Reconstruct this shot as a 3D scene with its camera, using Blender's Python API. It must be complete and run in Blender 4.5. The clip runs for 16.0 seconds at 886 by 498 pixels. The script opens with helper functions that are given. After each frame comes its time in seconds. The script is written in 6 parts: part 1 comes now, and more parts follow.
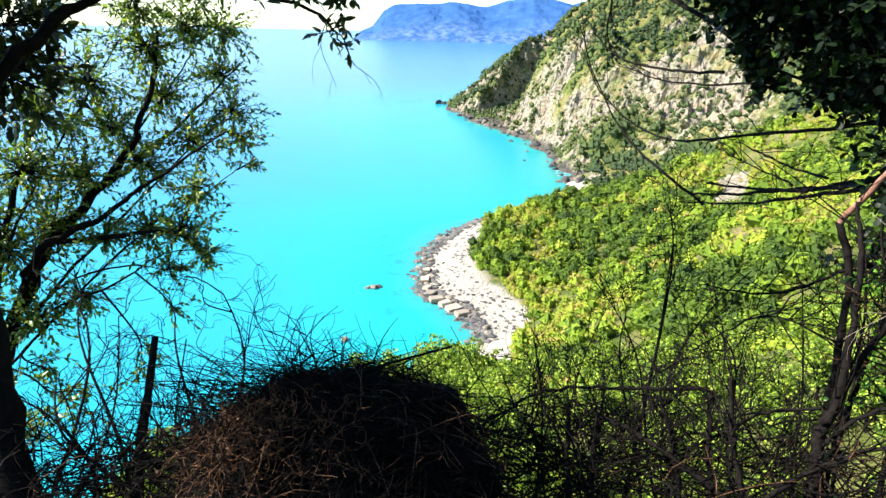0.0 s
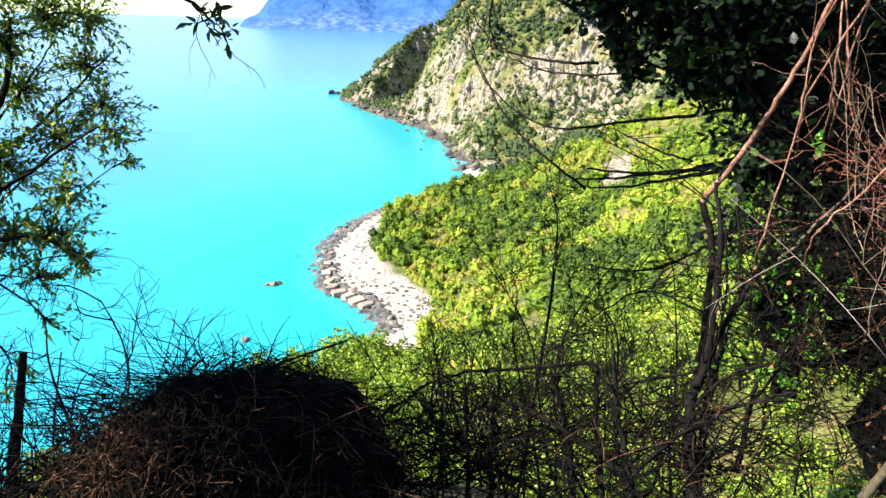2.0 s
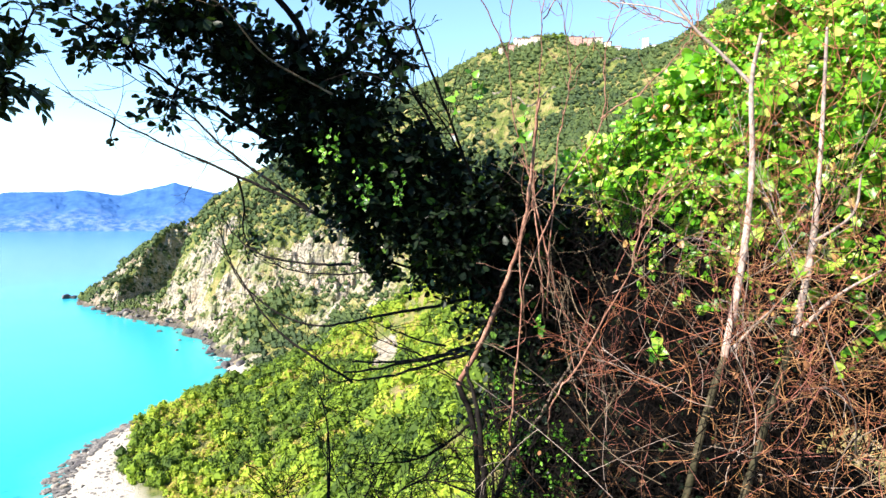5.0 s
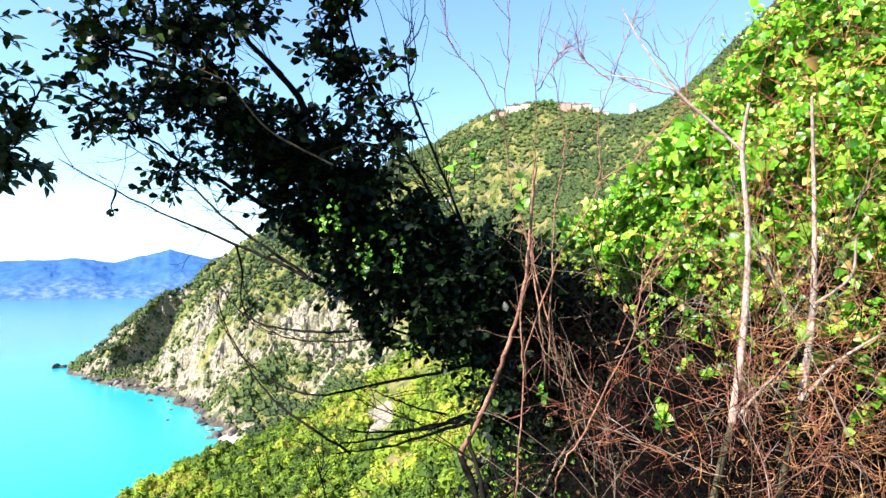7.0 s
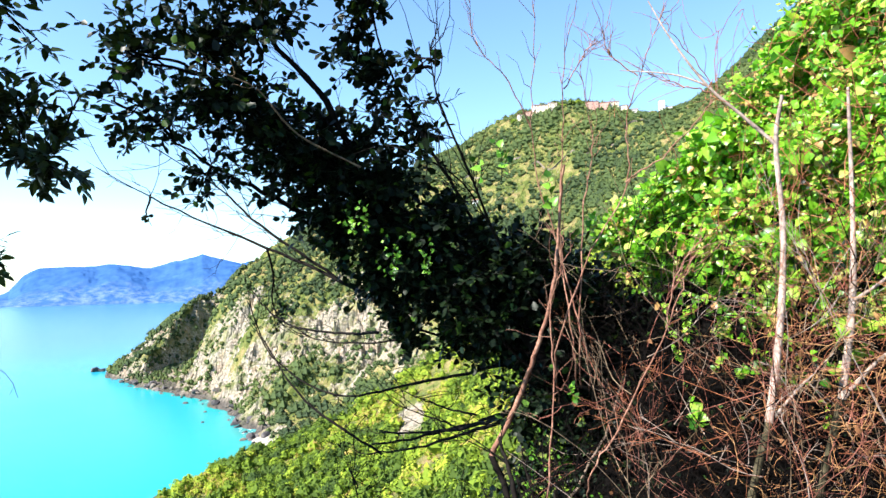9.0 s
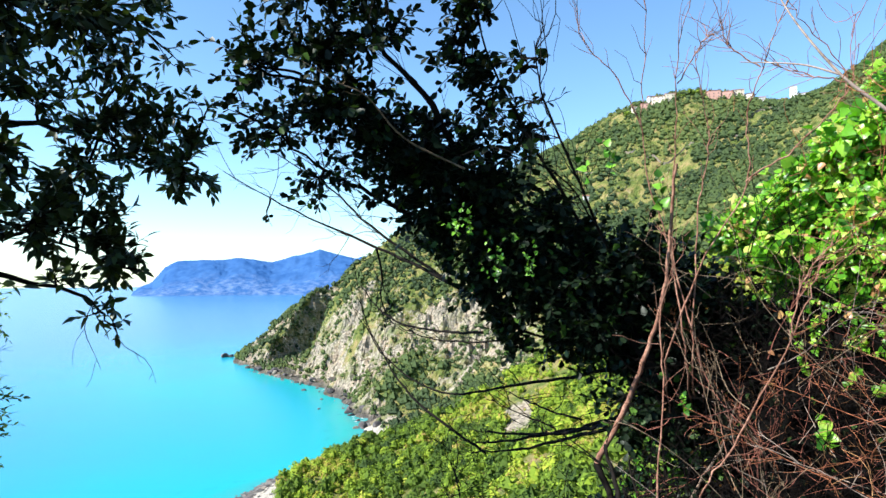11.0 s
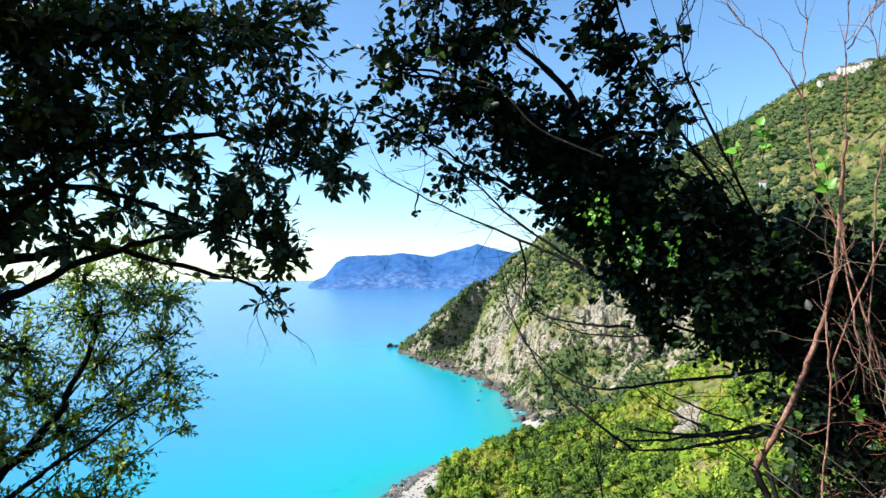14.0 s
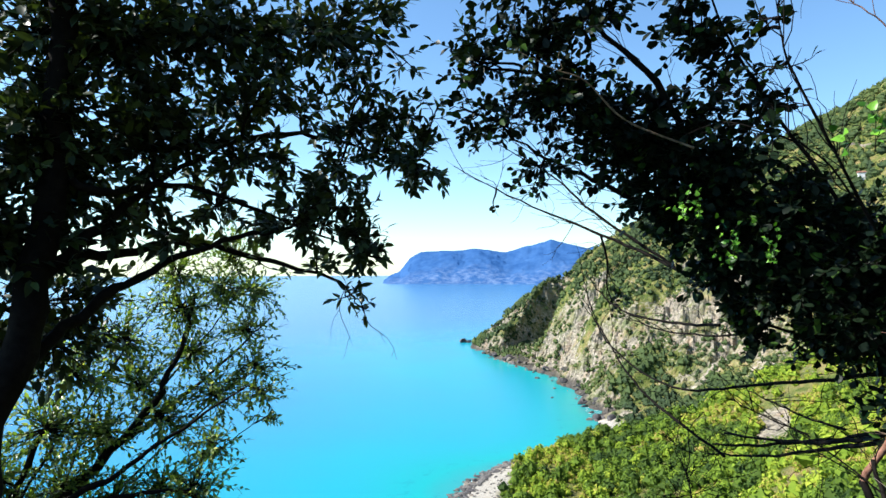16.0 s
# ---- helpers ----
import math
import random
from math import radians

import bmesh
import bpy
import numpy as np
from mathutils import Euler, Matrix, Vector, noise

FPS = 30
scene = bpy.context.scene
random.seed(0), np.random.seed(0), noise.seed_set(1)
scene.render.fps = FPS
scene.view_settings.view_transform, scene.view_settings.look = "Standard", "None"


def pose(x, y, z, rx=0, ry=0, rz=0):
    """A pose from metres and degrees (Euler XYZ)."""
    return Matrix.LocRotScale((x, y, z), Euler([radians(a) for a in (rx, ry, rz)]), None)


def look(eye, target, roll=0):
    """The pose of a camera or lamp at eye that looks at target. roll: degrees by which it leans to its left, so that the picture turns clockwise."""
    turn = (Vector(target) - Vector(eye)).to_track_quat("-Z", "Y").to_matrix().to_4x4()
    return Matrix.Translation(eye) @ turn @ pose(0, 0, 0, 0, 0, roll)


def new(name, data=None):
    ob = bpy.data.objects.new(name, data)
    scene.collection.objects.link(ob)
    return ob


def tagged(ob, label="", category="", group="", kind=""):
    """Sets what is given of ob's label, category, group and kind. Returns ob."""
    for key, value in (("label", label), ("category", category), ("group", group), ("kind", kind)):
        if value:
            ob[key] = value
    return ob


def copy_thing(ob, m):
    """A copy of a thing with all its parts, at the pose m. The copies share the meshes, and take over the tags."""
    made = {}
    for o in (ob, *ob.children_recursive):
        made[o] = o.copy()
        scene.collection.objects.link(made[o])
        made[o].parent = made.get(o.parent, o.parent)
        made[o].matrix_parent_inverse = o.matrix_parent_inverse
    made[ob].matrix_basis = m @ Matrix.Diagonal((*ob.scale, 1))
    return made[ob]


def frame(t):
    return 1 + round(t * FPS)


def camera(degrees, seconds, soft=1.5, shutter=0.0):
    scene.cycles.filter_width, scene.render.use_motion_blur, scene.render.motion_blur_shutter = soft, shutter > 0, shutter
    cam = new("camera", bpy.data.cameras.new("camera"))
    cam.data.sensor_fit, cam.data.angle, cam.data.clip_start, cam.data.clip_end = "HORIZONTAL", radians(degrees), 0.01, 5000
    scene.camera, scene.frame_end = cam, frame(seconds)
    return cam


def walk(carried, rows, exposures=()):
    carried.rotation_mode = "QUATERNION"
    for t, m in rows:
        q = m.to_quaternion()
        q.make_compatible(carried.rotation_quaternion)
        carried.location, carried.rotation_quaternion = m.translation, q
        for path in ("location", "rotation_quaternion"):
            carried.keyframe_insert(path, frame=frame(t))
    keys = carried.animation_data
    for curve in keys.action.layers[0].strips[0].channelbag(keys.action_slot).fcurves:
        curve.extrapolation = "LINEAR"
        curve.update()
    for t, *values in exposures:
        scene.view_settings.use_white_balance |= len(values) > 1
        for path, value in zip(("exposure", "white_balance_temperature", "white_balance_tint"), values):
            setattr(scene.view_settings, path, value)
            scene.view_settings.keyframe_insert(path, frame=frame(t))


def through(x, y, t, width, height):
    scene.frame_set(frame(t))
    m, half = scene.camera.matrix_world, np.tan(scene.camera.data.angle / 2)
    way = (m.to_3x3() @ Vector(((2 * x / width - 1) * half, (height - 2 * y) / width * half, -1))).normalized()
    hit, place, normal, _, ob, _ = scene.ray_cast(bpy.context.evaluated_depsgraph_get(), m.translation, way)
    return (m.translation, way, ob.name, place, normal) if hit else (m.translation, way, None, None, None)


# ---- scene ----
cam = camera(70.52, 16.0)
ROWS = [
    (0, 0.0, 0.0, 100.0, 69.764, -1.394, 0.514),
    (0.5, 0.0047, -0.0032, 99.9995, 68.685, -1.27, 0.077),
    (1, 0.0143, -0.003, 99.9989, 67.958, -1.264, -1.231),
    (1.5, 0.0248, -0.0052, 100.0024, 67.809, -1.209, -4.339),
    (2, 0.0335, -0.0135, 100.0107, 69.148, -2.04, -8.872),
    (2.5, 0.0405, -0.0235, 100.0224, 71.519, -2.411, -14.772),
    (3, 0.043, -0.0346, 100.0389, 74.62, -2.673, -20.97),
    (3.5, 0.042, -0.0481, 100.0597, 77.86, -2.095, -25.544),
    (4, 0.0407, -0.0592, 100.0776, 81.451, -1.056, -28.53),
    (4.5, 0.0396, -0.0659, 100.0864, 84.115, -0.454, -29.689),
    (4.7, 0.039, -0.072, 100.0864, 85.146, -0.609, -29.94),
    (6.8, 0.0169, -0.066, 100.1001, 91.945, -0.02, -31.098),
    (7, 0.0194, -0.0659, 100.1026, 92.291, 0.061, -30.787),
    (7.5, 0.019, -0.0675, 100.1032, 92.68, -0.101, -30.24),
    (8, 0.0199, -0.0683, 100.1021, 92.464, -0.297, -30.109),
    (8.2, 0.0232, -0.0671, 100.1009, 92.303, -0.076, -29.99),
    (10.3, 0.0072, -0.0682, 100.0943, 93.417, 0.283, -23.467),
    (10.5, 0.0128, -0.0673, 100.1142, 92.663, -0.167, -22.557),
    (11, 0.0361, -0.0752, 100.118, 92.198, -0.05, -18.341),
    (11.5, 0.0747, -0.0936, 100.1145, 91.79, 0.247, -11.533),
    (12, 0.106, -0.1118, 100.1126, 91.821, -0.046, -7.412),
    (12.5, 0.1207, -0.1187, 100.1118, 91.783, 0.365, -5.685),
    (13, 0.1237, -0.1196, 100.1102, 91.771, 0.747, -5.169),
    (13.5, 0.119, -0.1182, 100.1081, 91.77, 0.399, -4.927),
    (14, 0.1121, -0.1127, 100.1069, 91.664, 0.163, -4.097),
    (14.5, 0.1045, -0.1051, 100.1055, 91.546, 0.148, -2.725),
    (15, 0.0957, -0.1004, 100.1048, 91.4, -0.106, -0.876),
    (15.5, 0.0872, -0.0991, 100.106, 91.31, 0.289, 0.913),
    (16, 0.0794, -0.0966, 100.1066, 91.266, -0.008, 2.588),
]
EXPOSURES = [(0.0, 1.64, 6550, 11), (1.5, 1.70, 6650, 14), (2.5, 1.76, 6700, 15), (4.5, 1.82, 6650, 14), (8.2, 1.79, 6450, 14), (10.5, 1.45, 6250, 11), (12.5, 1.16, 6050, 10), (16.0, 1.16, 6200, 10)]
walk(cam, [(t, pose(x, y, z, rx, ry, rz)) for t, x, y, z, rx, ry, rz in ROWS], EXPOSURES)

# ---- light: one sun from the seaward side and a clear sky ----
SUN_BEARING, SUN_HEIGHT = -90.0, 41.0


def bearing(az, r, z=0.0):
    """A place by its bearing from the lookout (degrees, clockwise from north), its range and its height."""
    return Vector((r * math.sin(radians(az)), r * math.cos(radians(az)), z))


world = bpy.data.worlds.new("sky")
scene.world = world
world.use_nodes = True
wn = world.node_tree
wn.nodes.clear()
sky = wn.nodes.new("ShaderNodeTexSky")
sky.sky_type, sky.sun_disc = "NISHITA", False
sky.sun_elevation, sky.sun_rotation = radians(SUN_HEIGHT), radians(SUN_BEARING)
sky.altitude, sky.air_density, sky.dust_density, sky.ozone_density = 100, 1.0, 0.1, 0.6
wb = wn.nodes.new("ShaderNodeBackground")
wb.inputs["Strength"].default_value = 0.092
wo = wn.nodes.new("ShaderNodeOutputWorld")
hue = wn.nodes.new("ShaderNodeMixRGB")
hue.blend_type, hue.inputs[0].default_value, hue.inputs[2].default_value = "MULTIPLY", 1.0, (0.775, 0.99, 1.11, 1)
wn.links.new(sky.outputs[0], hue.inputs[1])
wn.links.new(hue.outputs[0], wb.inputs["Color"])
wn.links.new(wb.outputs[0], wo.inputs["Surface"])

sun = new("sun", bpy.data.lights.new("sun", "SUN"))
sun.data.energy, sun.data.angle, sun.data.color = 5.0, radians(0.55), (1.0, 0.95, 0.86)
sun.matrix_world = look(bearing(SUN_BEARING, 100 * math.cos(radians(SUN_HEIGHT)), 100 * math.sin(radians(SUN_HEIGHT))), (0, 0, 0))

# ---- materials ----


def shader(name):
    m = bpy.data.materials.new(name)
    m.use_nodes = True
    nt = m.node_tree
    nt.nodes.clear()
    out = nt.nodes.new("ShaderNodeOutputMaterial")
    return m, nt, out


def node(nt, kind, **values):
    n = nt.nodes.new(kind)
    for k, v in values.items():
        n.inputs[k.replace("_", " ")].default_value = v
    return n


def noise_tex(nt, scale, detail=4.0, rough=0.6, coords="Object"):
    c = nt.nodes.new("ShaderNodeTexCoord")
    t = node(nt, "ShaderNodeTexNoise", Scale=scale, Detail=detail, Roughness=rough)
    nt.links.new(c.outputs[coords], t.inputs["Vector"])
    return t


def ramp(nt, source, stops):
    r = nt.nodes.new("ShaderNodeValToRGB")
    e = r.color_ramp.elements
    e[0].position, e[0].color = stops[0][0], (*stops[0][1], 1)
    e[1].position, e[1].color = stops[-1][0], (*stops[-1][1], 1)
    for p, c in stops[1:-1]:
        e.new(p).color = (*c, 1)
    nt.links.new(source, r.inputs[0])
    return r


def mix(nt, a, b, fac, blend="MIX"):
    m = nt.nodes.new("ShaderNodeMixRGB")
    m.blend_type = blend
    for i, v in ((1, a), (2, b), (0, fac)):
        if isinstance(v, (int, float)):
            m.inputs[i].default_value = v
        elif isinstance(v, tuple):
            m.inputs[i].default_value = (*v, 1)
        else:
            nt.links.new(v, m.inputs[i])
    return m.outputs[0]


def bump(nt, height, strength, distance):
    b = node(nt, "ShaderNodeBump", Strength=strength, Distance=distance)
    nt.links.new(height, b.inputs["Height"])
    return b.outputs[0]


def leaf_material(name, stops, rough=0.45, through=0.35, grain=20.0, tint=1.3, spec=0.22):
    """Leaves: each its own shade, with light coming through the blade."""
    m, nt, out = shader(name)
    g = nt.nodes.new("ShaderNodeNewGeometry")
    r = ramp(nt, g.outputs["Random Per Island"], stops)
    n = noise_tex(nt, grain)
    col = mix(nt, r.outputs[0], mix(nt, r.outputs[0], (0.6, 0.6, 0.5), 0.5, "MULTIPLY"), n.outputs[0])
    p = node(nt, "ShaderNodeBsdfPrincipled", Roughness=rough)
    p.inputs["Specular IOR Level"].default_value = spec
    nt.links.new(col, p.inputs["Base Color"])
    t = nt.nodes.new("ShaderNodeBsdfTranslucent")
    tc = mix(nt, col, (tint, tint * 1.05, 0.55), 1.0, "MULTIPLY")
    nt.links.new(tc, t.inputs["Color"])
    s = nt.nodes.new("ShaderNodeMixShader")
    s.inputs[0].default_value = through
    nt.links.new(p.outputs[0], s.inputs[1])
    nt.links.new(t.outputs[0], s.inputs[2])
    nt.links.new(s.outputs[0], out.inputs[0])
    return m


def bark_material(name, dark, light, scale=30.0, rough=0.85):
    m, nt, out = shader(name)
    n = noise_tex(nt, scale, 6.0, 0.7)
    n2 = noise_tex(nt, scale * 0.15, 3.0)
    c = ramp(nt, n.outputs[0], [(0.35, dark), (0.7, light)])
    col = mix(nt, c.outputs[0], dark, ramp(nt, n2.outputs[0], [(0.45, (0, 0, 0)), (0.7, (0.7, 0.7, 0.7))]).outputs[0])
    p = node(nt, "ShaderNodeBsdfPrincipled", Roughness=rough)
    p.inputs["Specular IOR Level"].default_value = 0.08
    nt.links.new(col, p.inputs["Base Color"])
    nt.links.new(bump(nt, n.outputs[0], 0.6, 0.004), p.inputs["Normal"])
    nt.links.new(p.outputs[0], out.inputs[0])
    return m


OLIVE = leaf_material("grey_green_leaf", [(0.0, (0.05, 0.085, 0.02)), (0.6, (0.12, 0.20, 0.035)), (0.9, (0.32, 0.42, 0.07)), (1.0, (0.52, 0.54, 0.20))], 0.32, 0.42, spec=0.45)
HOLM = leaf_material("dark_evergreen_leaf", [(0.0, (0.020, 0.030, 0.015)), (0.7, (0.038, 0.060, 0.022)), (1.0, (0.07, 0.11, 0.028))], 0.4, 0.15)
# near-black tones stand in for shade, the bright last stop for leaves in sun
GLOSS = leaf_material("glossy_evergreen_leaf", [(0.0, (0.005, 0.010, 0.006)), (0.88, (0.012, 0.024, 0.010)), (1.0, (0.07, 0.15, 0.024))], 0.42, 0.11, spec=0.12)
IVY = leaf_material("bright_green_leaf", [(0.0, (0.03, 0.12, 0.010)), (0.25, (0.09, 0.29, 0.015)), (0.6, (0.22, 0.50, 0.025)), (0.85, (0.42, 0.64, 0.08)), (0.92, (0.60, 0.56, 0.18)), (1.0, (0.58, 0.25, 0.12))], 0.34, 0.42, spec=0.35)
LAUREL = leaf_material("broad_green_leaf", [(0.0, (0.015, 0.05, 0.008)), (0.6, (0.07, 0.21, 0.02)), (1.0, (0.22, 0.48, 0.05))], 0.35, 0.3)
WITHERED = leaf_material("withered_leaf", [(0.0, (0.03, 0.013, 0.006)), (0.8, (0.10, 0.05, 0.024)), (1.0, (0.34, 0.20, 0.10))], 0.8, 0.2)
DEAD = leaf_material("dead_leaf", [(0.0, (0.10, 0.045, 0.02)), (1.0, (0.28, 0.13, 0.06))], 0.8, 0.25)


def scrub_material(name, stops, rough=0.8, through=0.25):
    """Foliage seen from afar: every bush has a tone of its own."""
    m, nt, out = shader(name)
    a = nt.nodes.new("ShaderNodeAttribute")
    a.attribute_name = "tone"
    r = ramp(nt, a.outputs["Fac"], stops)
    n = noise_tex(nt, 0.8, 4)
    col = mix(nt, r.outputs[0], mix(nt, r.outputs[0], (0.45, 0.5, 0.45), 1.0, "MULTIPLY"), n.outputs[0])
    p = node(nt, "ShaderNodeBsdfPrincipled", Roughness=rough)
    p.inputs["Specular IOR Level"].default_value = 0.2
    nt.links.new(col, p.inputs["Base Color"])
    t = nt.nodes.new("ShaderNodeBsdfTranslucent")
    nt.links.new(col, t.inputs["Color"])
    s = nt.nodes.new("ShaderNodeMixShader")
    s.inputs[0].default_value = through
    nt.links.new(p.outputs[0], s.inputs[1])
    nt.links.new(t.outputs[0], s.inputs[2])
    nt.links.new(s.outputs[0], out.inputs[0])
    return m


# darkest tones lifted, painting in the haze over the slopes
MAQUIS = scrub_material("scrub_foliage", [(0.0, (0.055, 0.10, 0.022)), (0.3, (0.15, 0.235, 0.024)), (0.6, (0.31, 0.43, 0.036)), (0.85, (0.51, 0.57, 0.06)), (1.0, (0.52, 0.38, 0.11))], 0.8, 0.34)
WOODS = scrub_material("far_scrub_foliage", [(0.0, (0.05, 0.08, 0.036)), (0.4, (0.10, 0.145, 0.045)), (0.8, (0.18, 0.215, 0.06)), (1.0, (0.27, 0.25, 0.085))])
CROWN = leaf_material("coastal_tree_leaf", [(0.0, (0.03, 0.07, 0.012)), (0.45, (0.14, 0.225, 0.025)), (0.85, (0.34, 0.46, 0.045)), (1.0, (0.42, 0.46, 0.08))], 0.6, 0.22, 3.0)
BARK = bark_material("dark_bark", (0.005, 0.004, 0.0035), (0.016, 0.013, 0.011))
# twig colour taken near black to stand in for shade in the brush
SHADED_TWIG = bark_material("shade_dark_twig", (0.002, 0.0016, 0.0013), (0.009, 0.006, 0.005), 60)
TWIG = bark_material("dead_twig", (0.08, 0.058, 0.044), (0.25, 0.19, 0.145), 60)
MOSSY_SHADED = bark_material("mossy_shaded_bark", (0.025, 0.024, 0.012), (0.11, 0.09, 0.055), 35)
# near-black colour for solid cores, painting the shade inside brush and brambles
CORE_SHADE = bark_material("core_shade", (0.0008, 0.0008, 0.0007), (0.0025, 0.0022, 0.0018), 30)
RED = bark_material("reddish_stem", (0.12, 0.04, 0.028), (0.50, 0.21, 0.15), 50)
PALE = bark_material("pale_stem", (0.19, 0.14, 0.115), (0.52, 0.42, 0.35), 40)
TAN = bark_material("tan_stem", (0.10, 0.07, 0.045), (0.40, 0.29, 0.19), 45)
STRAW = bark_material("dry_runner", (0.28, 0.13, 0.05), (0.66, 0.38, 0.18), 60)
RUST = bark_material("rust_twig", (0.14, 0.045, 0.022), (0.48, 0.20, 0.10), 55)
BROWN = bark_material("dry_brown_stalk", (0.03, 0.014, 0.007), (0.20, 0.105, 0.055), 70)
ROSY = bark_material("rosy_sapling_bark", (0.13, 0.055, 0.036), (0.44, 0.25, 0.175), 45)


def ground_material():
    m, nt, out = shader("hillside")
    a = nt.nodes.new("ShaderNodeAttribute")
    a.attribute_name = "rock"
    b = nt.nodes.new("ShaderNodeAttribute")
    b.attribute_name = "beach"
    n1, n2, n3 = noise_tex(nt, 0.09, 8, 0.65), noise_tex(nt, 0.5, 6, 0.7), noise_tex(nt, 3.0, 5, 0.7)
    stone = ramp(nt, n2.outputs[0], [(0.25, (0.045, 0.04, 0.036)), (0.40, (0.13, 0.115, 0.09)), (0.53, (0.29, 0.25, 0.19)), (0.74, (0.52, 0.46, 0.365))])
    stone2 = mix(nt, stone.outputs[0], (0.30, 0.20, 0.12), ramp(nt, n1.outputs[0], [(0.5, (0, 0, 0)), (0.7, (0.6, 0.6, 0.6))]).outputs[0])
    grass = ramp(nt, n1.outputs[0], [(0.3, (0.05, 0.085, 0.022)), (0.44, (0.11, 0.14, 0.03)), (0.53, (0.20, 0.20, 0.06)), (0.66, (0.33, 0.24, 0.11))])
    grass2 = mix(nt, grass.outputs[0], (0.03, 0.045, 0.01), ramp(nt, n3.outputs[0], [(0.45, (0, 0, 0)), (0.65, (0.8, 0.8, 0.8))]).outputs[0])
    pebble = ramp(nt, n3.outputs[0], [(0.3, (0.24, 0.21, 0.17)), (0.46, (0.40, 0.36, 0.30)), (0.7, (0.56, 0.52, 0.45))])
    edge = nt.nodes.new("ShaderNodeMath")
    edge.operation = "ADD"
    nt.links.new(a.outputs["Fac"], edge.inputs[0])
    sub = nt.nodes.new("ShaderNodeMath")
    sub.operation = "MULTIPLY_ADD"
    sub.inputs[1].default_value, sub.inputs[2].default_value = 1.2, -0.6
    nt.links.new(n2.outputs[0], sub.inputs[0])
    nt.links.new(sub.outputs[0], edge.inputs[1])
    f = ramp(nt, edge.outputs[0], [(0.4, (0, 0, 0)), (0.55, (1, 1, 1))])
    n5 = noise_tex(nt, 0.05, 7, 0.65)
    patch = ramp(nt, n5.outputs[0], [(0.47, (1, 1, 1)), (0.60, (0.22, 0.22, 0.22))])
    col = mix(nt, grass2, stone2, mix(nt, f.outputs[0], patch.outputs[0], 1.0, "MULTIPLY"))
    col = mix(nt, col, pebble.outputs[0], b.outputs["Fac"])
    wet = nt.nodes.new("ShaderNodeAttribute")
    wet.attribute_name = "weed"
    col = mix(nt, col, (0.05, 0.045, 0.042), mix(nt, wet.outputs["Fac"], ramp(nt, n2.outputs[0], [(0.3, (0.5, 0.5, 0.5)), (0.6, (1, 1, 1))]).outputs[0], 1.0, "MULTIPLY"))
    # leaf litter near the lookout, its browns darkened for shade under the brush
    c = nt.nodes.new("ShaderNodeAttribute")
    c.attribute_name = "litter_in_shade"
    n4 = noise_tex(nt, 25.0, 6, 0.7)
    litter_in_shade = ramp(nt, n4.outputs[0], [(0.35, (0.006, 0.005, 0.004)), (0.6, (0.02, 0.014, 0.010)), (0.8, (0.05, 0.034, 0.022))])
    col = mix(nt, col, litter_in_shade.outputs[0], c.outputs["Fac"])
    p = node(nt, "ShaderNodeBsdfPrincipled", Roughness=0.95)
    p.inputs["Specular IOR Level"].default_value = 0.15
    nt.links.new(col, p.inputs["Base Color"])
    vor = node(nt, "ShaderNodeTexVoronoi", Scale=0.16)
    vor.feature = "DISTANCE_TO_EDGE"
    warp = nt.nodes.new("ShaderNodeVectorMath")
    warp.operation = "MULTIPLY"
    warp.inputs[1].default_value = (1.0, 1.0, 0.35)
    co = nt.nodes.new("ShaderNodeTexCoord")
    nt.links.new(co.outputs["Object"], warp.inputs[0])
    nt.links.new(warp.outputs[0], vor.inputs["Vector"])
    crack = ramp(nt, vor.outputs["Distance"], [(0.0, (0, 0, 0)), (0.22, (1, 1, 1))])
    relief = mix(nt, n2.outputs[0], crack.outputs[0], 0.45)
    flat = mix(nt, n2.outputs[0], relief, f.outputs[0])
    nt.links.new(bump(nt, flat, 1.0, 2.2), p.inputs["Normal"])
    nt.links.new(p.outputs[0], out.inputs[0])
    return m


